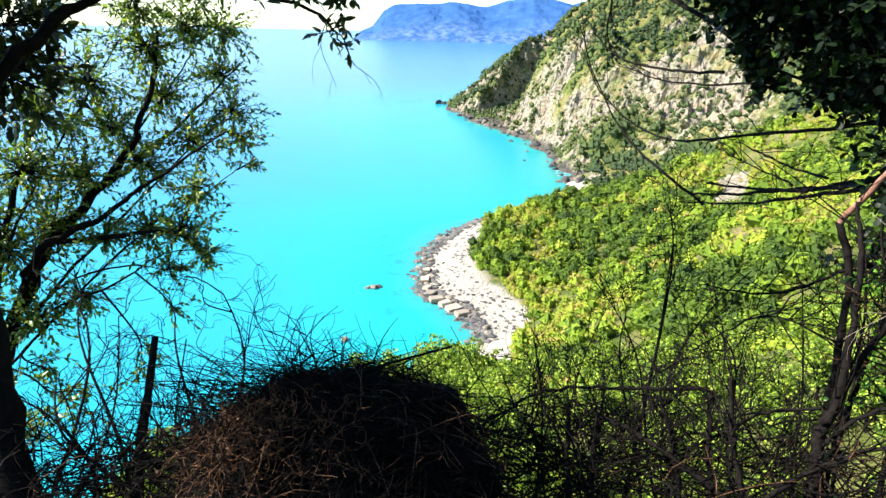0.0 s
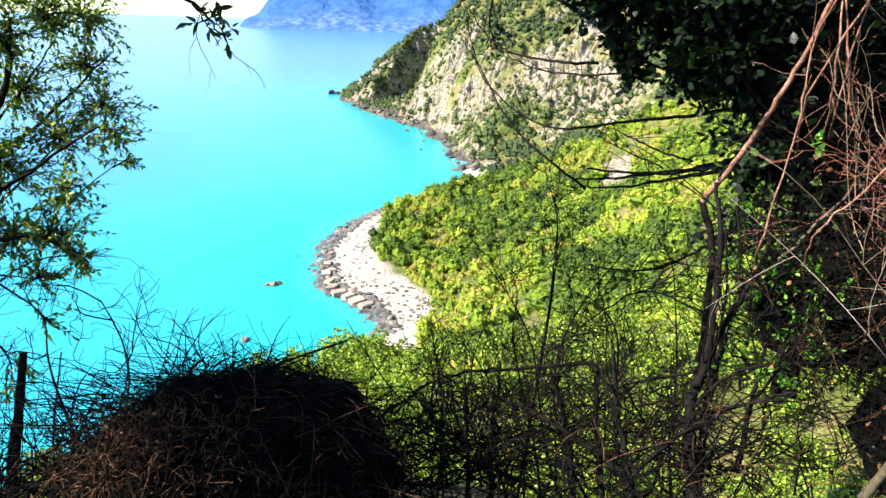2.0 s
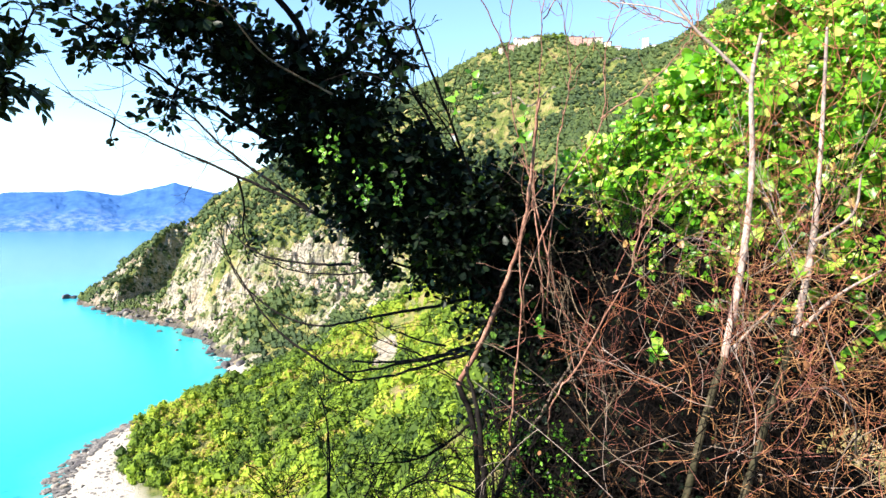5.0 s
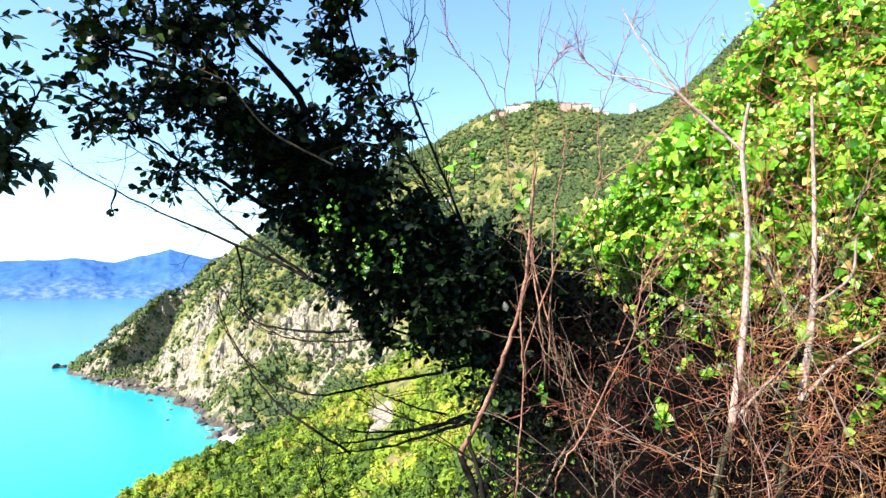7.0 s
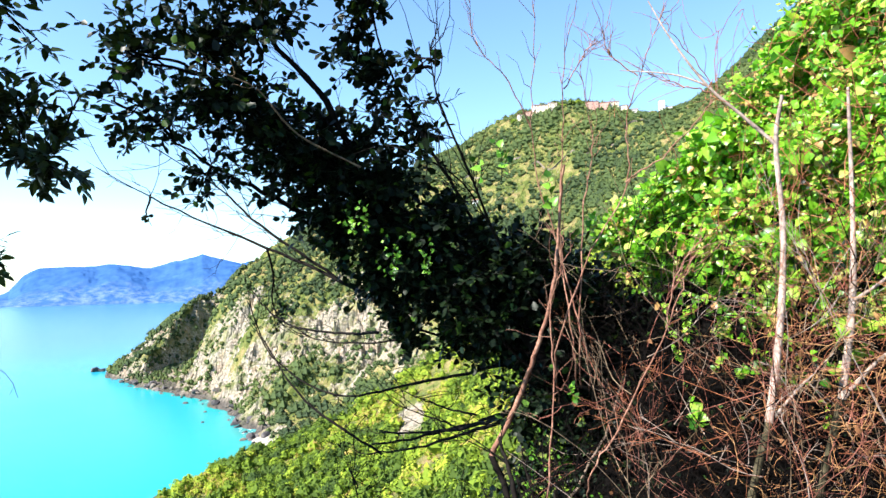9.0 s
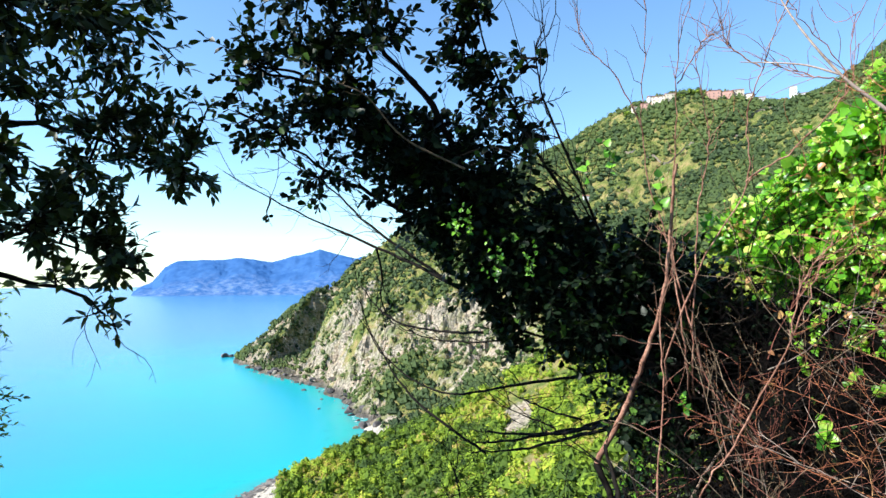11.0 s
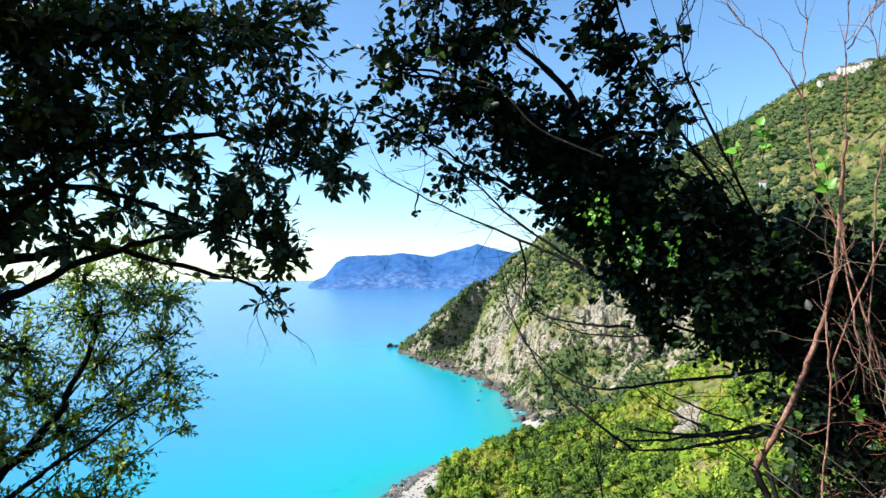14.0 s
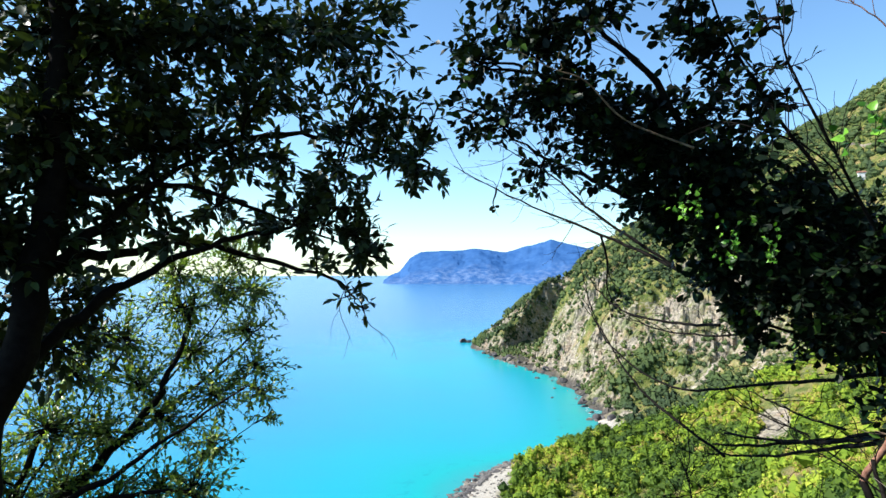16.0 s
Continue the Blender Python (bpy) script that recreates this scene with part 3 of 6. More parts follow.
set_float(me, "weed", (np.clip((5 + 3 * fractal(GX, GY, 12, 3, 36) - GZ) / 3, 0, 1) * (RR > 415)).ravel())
set_float(me, "litter_in_shade", np.clip((9 + 3 * fractal(GX, GY, 3, 3, 17) - RR) / 4, 0, 1).ravel())
tagged(new("ground", me), "steep coastal hillside of grass, earth and pale rock falling to the sea", "hillside", kind="structure")

# the sea, out to the horizon
az_s = np.concatenate([np.arange(-180, -50, 5.0), np.arange(-50, 14, 0.25), np.arange(14, 181, 6.0)])
r_s = np.concatenate([np.geomspace(60, 160, 12), np.geomspace(163, 900, 200), np.geomspace(930, 4900, 24)])
SA, SR = np.meshgrid(np.radians(az_s), r_s, indexing="ij")
SX, SY = SR * np.sin(SA), SR * np.cos(SA)
ms, ns = SX.shape
ii, jj = np.meshgrid(np.arange(ms - 1), np.arange(ns - 1), indexing="ij")
quads = np.stack([ii * ns + jj, ii * ns + jj + 1, (ii + 1) * ns + jj + 1, (ii + 1) * ns + jj], -1).reshape(-1, 4)
me = raw_mesh("water", np.stack([SX, SY, np.zeros_like(SX)], -1).reshape(-1, 3), quads, SEA, True)
depth = np.maximum(-broad(SX, SY), 0) + 60 * np.clip((SR - 600) / 1500, 0, 1)
set_float(me, "shoal", np.clip(np.exp(-np.maximum(depth, 0) / 17.0), 0, 1).ravel())
tagged(new("water", me), "calm turquoise sea deepening to blue towards the horizon", "sea", kind="structure")

# the headland across the bay
H_AZ = np.array([-8.2, -7.6, -6.5, -5.6, -4.6, -3.7, -1.6, 0.5, 3.2, 5.0, 7.2, 9.0, 10.3, 13.0, 18.0])
H_EL = np.array([-1.9, -1.3, -0.75, 0.45, 0.98, 1.1, 1.12, 1.3, 0.98, 1.5, 2.1, 1.6, 1.3, 1.9, 1.0])
ha = np.linspace(-8.2, 18, 420)
hs = np.linspace(0, 1, 60)
HA, HS = np.meshgrid(ha, hs, indexing="ij")
HR = 2960 + 620 * HS ** 0.9
top = 100 + 3580 * np.tan(np.radians(np.interp(HA, H_AZ, H_EL) + 0.05 * fractal(HA, HA * 0, 0.8, 3, 8)))
HX, HY = HR * np.sin(np.radians(HA)), HR * np.cos(np.radians(HA))
fold = fractal(HX, HY * 0.7, 260, 5, 9)
HZ = -3 + (top + 3) * (HS ** 0.7) + fold * 30 * np.sin(np.pi * HS) ** 0.8
HX = HX + fold * 20 * np.sin(np.pi * HS)
ii, jj = np.meshgrid(np.arange(len(ha) - 1), np.arange(len(hs) - 1), indexing="ij")
k = len(hs)
quads = np.stack([ii * k + jj, (ii + 1) * k + jj, (ii + 1) * k + jj + 1, ii * k + jj + 1], -1).reshape(-1, 4)
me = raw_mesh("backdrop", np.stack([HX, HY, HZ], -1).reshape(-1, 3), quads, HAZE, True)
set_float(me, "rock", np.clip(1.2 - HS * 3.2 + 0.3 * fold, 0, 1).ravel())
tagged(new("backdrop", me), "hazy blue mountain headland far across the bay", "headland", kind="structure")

# ---- scrub over the hillside ----


def ico(level):
    bm = bmesh.new()
    bmesh.ops.create_icosphere(bm, subdivisions=level, radius=1.0)
    v = np.array([q.co[:] for q in bm.verts])
    f = np.array([[q.index for q in g.verts] for g in bm.faces])
    bm.free()
    return v, f


def bushes(name, places, radii, tones, tufts, material, label, category):
    """Many bushes in one mesh: a heart coloured darker for inner shade, in a ragged coat of leaf tufts."""
    v = np.array([(1, 0, 0), (-1, 0, 0), (0, 1, 0), (0, -1, 0), (0, 0, 1), (0, 0, -1)], dtype=float) * 1.15
    f = np.array([(0, 2, 4), (2, 1, 4), (1, 3, 4), (3, 0, 4), (2, 0, 5), (1, 2, 5), (3, 1, 5), (0, 3, 5)])
    n = len(places)
    stretch = np.stack([rng.uniform(0.85, 1.2, n), rng.uniform(0.85, 1.2, n), rng.uniform(0.85, 1.35, n)], 1)
    heart = places[:, None] + radii[:, None, None] * v[None] * stretch[:, None] * 0.8 * (1 + rng.normal(0, 0.15, (n, len(v), 1)))
    hf = (f[None] + (np.arange(n) * len(v))[:, None, None]).reshape(-1, 3)
    d = unit(rng.normal(0, 1, (n, tufts, 3)) + np.array([0, 0, 0.35]))
    c = places[:, None] + radii[:, None, None] * d * stretch[:, None] * rng.uniform(0.75, 1.12, (n, tufts, 1))
    nn = unit(d + rng.normal(0, 0.3, d.shape))
    a = unit(np.cross(nn, rng.normal(0, 1, d.shape)))
    b = np.cross(nn, a)
    sz = radii[:, None, None] * rng.uniform(0.17, 0.36, (n, tufts, 1))
    tri = np.stack([c + a * sz, c - 0.5 * a * sz + 0.8 * b * sz, c - 0.5 * a * sz - 0.8 * b * sz - 0.2 * nn * sz], 2).reshape(-1, 3)
    tf = np.arange(len(tri)).reshape(-1, 3) + n * len(v)
    me = raw_mesh(name, np.vstack([heart.reshape(-1, 3), tri]), np.vstack([hf, tf]), material, False)
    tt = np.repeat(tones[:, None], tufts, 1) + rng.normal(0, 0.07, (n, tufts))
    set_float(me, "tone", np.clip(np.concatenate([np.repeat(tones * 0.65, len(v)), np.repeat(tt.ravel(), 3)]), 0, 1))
    return tagged(new(name, me), label, category, kind="stuff")


def scatter(count, az0, az1, r0, r1, want):
    a = np.radians(rng.uniform(az0, az1, count))
    r = np.sqrt(rng.uniform(r0 * r0, r1 * r1, count))
    x, y = r * np.sin(a), r * np.cos(a)
    z = land(x, y)
    rock = rockiness(x, y, broad(x, y))
    keep = (z > np.where((r < 325) & (x < 34), 3.2, 2.7)) & (rng.uniform(0, 1, count) < want(x, y, z, rock, np.degrees(a), r))
    return np.stack([x, y, z], 1)[keep]


SLIP = lambda a, r: 1 - 0.97 * np.exp(-((a - 25.2) / 1.4) ** 4 - ((r - 303) / 26) ** 4)
p = scatter(30000, -42, 62, 95, 380, lambda x, y, z, rock, a, r: np.clip(0.88 + 1.1 * fractal(x, y, 22, 3, 11) - 1.2 * rock, 0.16, 1) * SLIP(a, r))
grove = np.clip(0.5 + 2.0 * fractal(p[:, 0], p[:, 1], 34, 3, 21), 0, 1)
tall = rng.uniform(0, 1, len(p)) < 0.07 + 0.22 * (1 - grove)
rad = np.where(tall, rng.uniform(1.9, 3.4, len(p)), rng.uniform(0.5, 1.0, len(p)) ** 1.5 * 1.9)
tone = np.clip(0.42 + 0.48 * grove + rng.normal(0, 0.16, len(p)) - 0.22 * tall + 0.4 * (rng.uniform(0, 1, len(p)) < 0.05), 0, 1)
p[:, 2] += rad * np.where(tall, 0.75, 0.4)
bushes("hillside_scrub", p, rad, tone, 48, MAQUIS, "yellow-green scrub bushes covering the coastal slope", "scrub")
p = scatter(7000, -35, 62, 30, 97, lambda x, y, z, rock, a, r: np.clip(0.8 + 0.8 * fractal(x, y, 9, 3, 41), 0.1, 1))
rad = rng.uniform(0.35, 1.0, len(p)) ** 1.5 * (0.35 + 0.011 * np.hypot(p[:, 0], p[:, 1]))
p[:, 2] += rad * 0.35
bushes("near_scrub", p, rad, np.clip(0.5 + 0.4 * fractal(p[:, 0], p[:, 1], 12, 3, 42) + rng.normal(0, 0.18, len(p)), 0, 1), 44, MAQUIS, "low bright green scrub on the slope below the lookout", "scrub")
p = scatter(46000, -2, 62, 370, 900, lambda x, y, z, rock, a, r: np.clip(0.95 + 1.3 * fractal(x, y, 34, 4, 13) + 1.5 * np.clip(fractal(x + 0.6 * z, y - 0.4 * z, 26, 4, 31), 0, 1) - 1.0 * rock, 0.14, 1))
rad = rng.uniform(0.4, 1.0, len(p)) ** 1.8 * 4.0 * (1 + 0.35 * fractal(p[:, 0], p[:, 1], 30, 3, 33)) * np.where(rockiness(p[:, 0], p[:, 1], p[:, 2]) > 0.35, 0.6, 1.0)
tone = np.clip(0.42 + 0.42 * fractal(p[:, 0], p[:, 1], 55, 4, 22) + rng.normal(0, 0.15, len(p)), 0, 1)
p[:, 2] += rad * 0.35
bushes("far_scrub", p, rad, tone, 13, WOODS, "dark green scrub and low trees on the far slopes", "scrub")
# rows of young olives on the terraces above the little bay
rows = np.array([(62 + 5.0 * i + 1.2 * j, 322 + 4.5 * j - 1.0 * i) for i in range(9) for j in range(12)], dtype=float) + rng.normal(0, 0.5, (108, 2))
p = np.stack([rows[:, 0], rows[:, 1], land(rows[:, 0], rows[:, 1]) + 0.9], 1)
bushes("terrace_olives", p, rng.uniform(1.0, 1.6, len(p)), rng.uniform(0.05, 0.3, len(p)), 40, MAQUIS, "rows of small dark olive trees on terraces", "olive grove")


# ---- trees on the slope below the lookout ----
def coastal_tree(height, width, seed):
    """A low coastal tree: trunk, limbs, and a crown of many leaf clumps."""
    global rng
    keep, rng = rng, np.random.default_rng(seed)
    top = thing("coastal_tree", (0, 0, 0), "leafy green coastal tree on the slope below", "tree", "trees on the slope")
    tr = Tubes()
    tr.add(spline([(0, 0, -0.6), (rng.normal(0, .1), rng.normal(0, .1), height * 0.3), (rng.normal(0, .2), rng.normal(0, .2), height * 0.8)], 5), 0.13, 0.04, 7, 0.05)
    part("trunk", tr.mesh("trunk", BARK), top)
    tw, fo = Tubes(), Foliage()
    for _ in range(42):
        q = in_ball(1)[0]
        c = np.array([q[0] * width, q[1] * width, height * 0.62 + q[2] * height * 0.42])
        tw.twig((0, 0, height * rng.uniform(0.2, 0.6)), c, 0.03, 0.01, 0.08, 3, 3)
        n = 25
        d = unit(rng.normal(0, 1, (n, 3)) + np.array([0, 0, 0.3]))
        pl = c + d * rng.uniform(0.2, 0.55, (n, 1)) * np.array([1, 1, 0.75]) * width * 0.45
        fo.loose(pl, unit(rng.normal(0, 1, (n, 3)) + d), unit(d + rng.normal(0, .4, (n, 3))), rng.uniform(1.7, 3.6, n))
    part("branchwork", tw.mesh("branchwork", BARK), top)
    part("crown", fo.mesh("crown", tuft_shape(0.085, 0.06), CROWN), top)
    rng = keep
    return top


kinds = [coastal_tree(3.2, 1.5, 1), coastal_tree(2.6, 1.7, 2), coastal_tree(3.8, 1.5, 3), coastal_tree(2.0, 1.4, 4)]
spots = []
while len(spots) < 292:
    close = len(spots) >= 150
    a, r = (rng.uniform(-12, 58), math.sqrt(rng.uniform(4.6 ** 2, 34 ** 2))) if close else (rng.uniform(-30, 48), math.sqrt(rng.uniform(26 ** 2, 108 ** 2)))
    x, y = r * math.sin(radians(a)), r * math.cos(radians(a))
    if all((x - u) ** 2 + (y - w) ** 2 > (0.55 + 0.022 * r) ** 2 for u, w, _ in spots):
        spots.append((x, y, r))
for k, (x, y, r) in enumerate(spots):
    m = pose(x, y, float(land(x, y)) - 0.1, 0, 0, rng.uniform(0, 360))
    sc = rng.uniform(0.7, 1.05) * (min(1.05, 0.16 + 0.022 * r) if r < 38 else min(2.5, 0.028 * r))
    src = kinds[k % 4]
    ob = src if k < 4 else copy_thing(src, m)
    ob.matrix_basis = m @ Matrix.Diagonal((sc, sc, sc, 1))

# ---- boulders on the beach and at the foot of the cliffs ----


def boulder_mesh(seed, flat=0.7, material=None):
    g = np.random.default_rng(seed)
    v, f = ico(2)
    v = v.copy()
    for _ in range(14):
        n = unit(g.normal(0, 1, 3))
        h = g.uniform(0.38, 0.66)
        d = v @ n - h
        v = v - np.where(d > 0, d, 0)[:, None] * n
    v *= np.array([1.2, 0.9, flat])
    return raw_mesh("boulder", v, f, material or BOULDER, False)


STONES = [boulder_mesh(k, 0.75, BOULDER if k % 3 else DARKROCK) for k in range(9)]
CLIFF_STONES = [boulder_mesh(20 + k, 0.9, DARKROCK if k % 4 else BOULDER) for k in range(6)]


def boulder(x, y, size, meshes, label, group, lift=0.15, z=None):
    ob = new("boulder", meshes[rng.integers(len(meshes))])
    zz = max(float(land(x, y)), -0.5 * size) if z is None else z
    ob.matrix_basis = pose(x, y, zz + lift * size, rng.uniform(-15, 15), rng.uniform(-15, 15), rng.uniform(0, 360)) @ Matrix.Diagonal((size, size, size * rng.uniform(0.7, 1.1), 1))
    return tagged(ob, label, "boulder", group)


shore = spline([(x, y, 0) for x, y, h in SHORE[7:17]], 12)
for k in range(165):
    i = rng.integers(10, len(shore) - 1)
    x, y = shore[i][:2] + rng.normal(0, 1, 2) + np.array([1, 0.2]) * rng.uniform(-5.0, 2.5)
    boulder(x, y, rng.uniform(0.35, 1.0) ** 1.6 * 2.4, STONES, "rough tan boulder at the edge of the pebble beach", "beach boulders")


def slab_mesh(seed):
    """A split block of rock: flat bed, chipped corners, worn edges."""
    g = np.random.default_rng(seed)
    bm = bmesh.new()
    bmesh.ops.create_cube(bm, size=1.0)
    for q in bm.verts:
        q.co = Vector((q.co.x * g.uniform(0.85, 1.15), q.co.y * g.uniform(0.55, 0.8), q.co.z * g.uniform(0.32, 0.46)))
    bmesh.ops.bevel(bm, geom=bm.edges[:], offset=0.05, segments=2, affect="EDGES")
    for q in bm.verts:
        q.co += Vector(g.normal(0, 0.012, 3))
    me = bpy.data.meshes.new("slab")
    bm.to_mesh(me)
    bm.free()
    me.materials.append(SLAB)
    return me


SLABS = [slab_mesh(40 + k) for k in range(5)]
for k, (x, y, sz, turn) in enumerate(((7.5, 203, 5.2, 24), (4.2, 207, 5.0, 30), (1.4, 211, 4.6, 38), (-1.8, 214, 5.4, 20), (-4.4, 219, 5.6, 75), (-5.6, 225, 4.4, 60), (-7.0, 233, 4.6, 95), (-5.0, 236, 3.6, 40), (-6.6, 243, 3.8, 100), (-3.2, 228, 3.0, 10))):
    ob = new("shore_slab", SLABS[k % 5])
    ob.matrix_basis = pose(x, y, 0.5 + 0.06 * sz, rng.uniform(-7, 7), rng.uniform(-7, 7), turn) @ Matrix.Diagonal((sz, sz, sz * 0.9, 1))
    tagged(ob, "large flat slab of pale rock at the waterline", "rock slab", "shore slabs")
shore = spline([(x, y, 0) for x, y, h in SHORE[18:] + SHORE2[:6]], 12)
for k in range(115):
    i = rng.integers(0, len(shore) - 1)
    x, y = shore[i][:2] + rng.normal(0, 1.5, 2) + np.array([1, 0.2]) * rng.uniform(-7, 5)
    boulder(x, y, rng.uniform(0.3, 1.0) ** 1.8 * 4.6, CLIFF_STONES, "dark wet boulder at the foot of the sea cliff", "cliff boulders")
for x, y, sz in ((-27, 225, 2.6), (-25.0, 226.5, 1.9), (-29.0, 224.5, 1.6), (-32, 183, 1.9), (-11, 792, 6.0), (-3, 790, 5.0), (60, 470, 1.5), (66, 505, 2.0), (57, 548, 2.2)):
    boulder(x, y, sz, STONES if y < 230 else CLIFF_STONES, "small rock standing out of the sea", "sea rocks", 0.1, 0.0)

# cobbles and broken stones along the waterline
v, f = ico(1)
shore = spline([(x, y, 0) for x, y, h in SHORE[7:17]], 12)
cv, cf = [], []
for k in range(2200):
    i = rng.integers(8, len(shore) - 1)
    x, y = shore[i][:2] + rng.normal(0, 1, 2) + np.array([1, 0.2]) * (rng.uniform(-5.0, 3.0) if k % 4 else rng.uniform(2, 18))
    sz = rng.uniform(0.2, 1.0) ** 1.7 * (1.5 if k % 4 else 0.8)
    cv.append(v * (1 + rng.normal(0, 0.18, (len(v), 1))) * sz * np.array([1.2, 0.9, 0.7]) + np.array([x, y, max(float(broad(x, y)), -0.3) + 0.1]))
    cf.append(f + k * len(v))
tagged(new("beach_cobbles", raw_mesh("beach_cobbles", np.vstack(cv), np.vstack(cf), COBBLE)), "dark cobbles and broken stones along the waterline", "cobbles", kind="stuff")

# ---- the village on the ridge ----


def house(az, r, width, deep, height, tint, turn=0, flat=False):
    """A plastered house: walls, tiled roof, windows with sills."""
    p = bearing(az, r)
    z = float(land(p.x, p.y)) - 3.0
    top = thing("house", (0, 0, 0), "plastered village house with shuttered windows on the ridge", "house", "village houses")
    w, d, h = width / 2, deep / 2, height + 1.5
    v = np.array([(sx * w, sy * d, zz) for zz in (0, h) for sx, sy in ((-1, -1), (1, -1), (1, 1), (-1, 1))])
    f = np.array([(0, 1, 5, 4), (1, 2, 6, 5), (2, 3, 7, 6), (3, 0, 4, 7), (4, 5, 6, 7), (3, 2, 1, 0)])
    part("wall", raw_mesh("wall", v, f, WALLS[tint]), top)
    o, rise = 0.4, 0.3 if flat else 1.5
    v = np.array([(-w - o, -d - o, h + .02), (w + o, -d - o, h + .02), (w + o, d + o, h + .02), (-w - o, d + o, h + .02), (-w - o, 0, h + rise), (w + o, 0, h + rise), (-w - o, -d - o, h - .15), (w + o, -d - o, h - .15), (w + o, d + o, h - .15), (-w - o, d + o, h - .15)])
    bm = bmesh.new()
    vs = [bm.verts.new(c) for c in v]
    for c in ((0, 1, 5, 4), (2, 3, 4, 5), (0, 4, 3), (1, 2, 5), (6, 7, 1, 0), (7, 8, 2, 1), (8, 9, 3, 2), (9, 6, 0, 3), (9, 8, 7, 6)):
        bm.faces.new([vs[i] for i in c])
    me = bpy.data.meshes.new("roof")
    bm.to_mesh(me)
    bm.free()
    me.materials.append(TILES if not flat else WALLS[2])
    part("roof", me, top)
    storeys, bays = max(1, int(height / 3)), max(2, int(width / 3.4))
    for s in range(storeys):
        for b in range(bays):
            x, zz = -w + (b + 0.5) * width / bays, 1.5 + 1.0 + 3.0 * s
            v = np.array([(x + sx * 0.5, -d - 0.03 + sy * 0.05, zz + sz * 1.5) for sz in (0, 1) for sx, sy in ((-1, -1), (1, -1), (1, 1), (-1, 1))])
            part("window", raw_mesh("window", v, np.array([(0, 1, 5, 4), (1, 2, 6, 5), (2, 3, 7, 6), (3, 0, 4, 7), (4, 5, 6, 7), (3, 2, 1, 0)]), PANE), top)
    top.matrix_basis = pose(p.x, p.y, z, 0, 0, -az + turn)
    return top


for row in ((35.6, 706, 9, 8, 6, 1, 12), (36.5, 700, 12, 9, 7, 0, 4), (37.5, 696, 13, 9, 9, 1, -6), (38.4, 694, 9, 8, 10, 1, 8), (41.9, 696, 13, 9, 8, 0, 5), (42.9, 697, 12, 8, 8, 0, -4), (43.8, 700, 10, 8, 9, 1, 6), (44.6, 702, 9, 8, 8, 1, -8),
            (45.4, 705, 10, 8, 7, 2, 3), (46.2, 708, 10, 8, 7, 1, 9), (47.0, 712, 9, 8, 8, 2, -4), (48.6, 715, 12, 9, 10, 2, 2), (37.0, 712, 10, 8, 9, 2, 20), (43.4, 712, 11, 8, 9, 1, -15), (31.3, 600, 7, 6, 5, 2, 10)):
    house(*row)
house(47.8, 714, 6, 6, 17, 2, 5, True)
for k, az in enumerate((39.0, 39.5, 40.1, 40.6, 41.1, 49.6, 50.4, 34.9)):
    p = bearing(az, 700)
    ob = copy_thing(kinds[k % 4], pose(p.x, p.y, float(land(p.x, p.y)) - 0.3, 0, 0, 40 * k))
    ob.matrix_basis = ob.matrix_basis @ Matrix.Diagonal((1.35, 1.35, 1.35, 1))
    tagged(ob, "dark tree between the houses of the ridge village", "tree", "village trees")
# dry-stone terrace walls under the village
for a0, a1, rr in ((36.0, 44.0, 612), (30.0, 35.5, 640), (44.5, 50.0, 640)):
    pts = [bearing(a, rr + 6 * math.sin(a * 2.1)) for a in np.linspace(a0, a1, 30)]
    v, f = [], []
    for q in pts:
        n = Vector((q.x, q.y, 0)).normalized()
        zz = float(land(q.x, q.y))
        for off, hh in ((-0.4, -1.5), (-0.4, 1.7), (0.4, 1.7), (0.4, -1.5)):
            v.append((q.x + n.x * off, q.y + n.y * off, zz + hh))
    for i in range(len(pts) - 1):
        for j in range(4):
            f.append((4 * i + j, 4 * i + (j + 1) % 4, 4 * i + 4 + (j + 1) % 4, 4 * i + 4 + j))
    tagged(new("terrace_wall", raw_mesh("terrace_wall", v, f, BOULDER)), "pale dry-stone terrace wall across the upper slope", "wall", "terrace walls")

# ---- trees and shrubs round the lookout ----


def nearest(lines, p):
    best = min(((np.linalg.norm(l - p, axis=1).min(), k) for k, l in enumerate(lines)), key=lambda q: q[0])
    l = lines[best[1]]
    return l[np.linalg.norm(l - p, axis=1).argmin()]


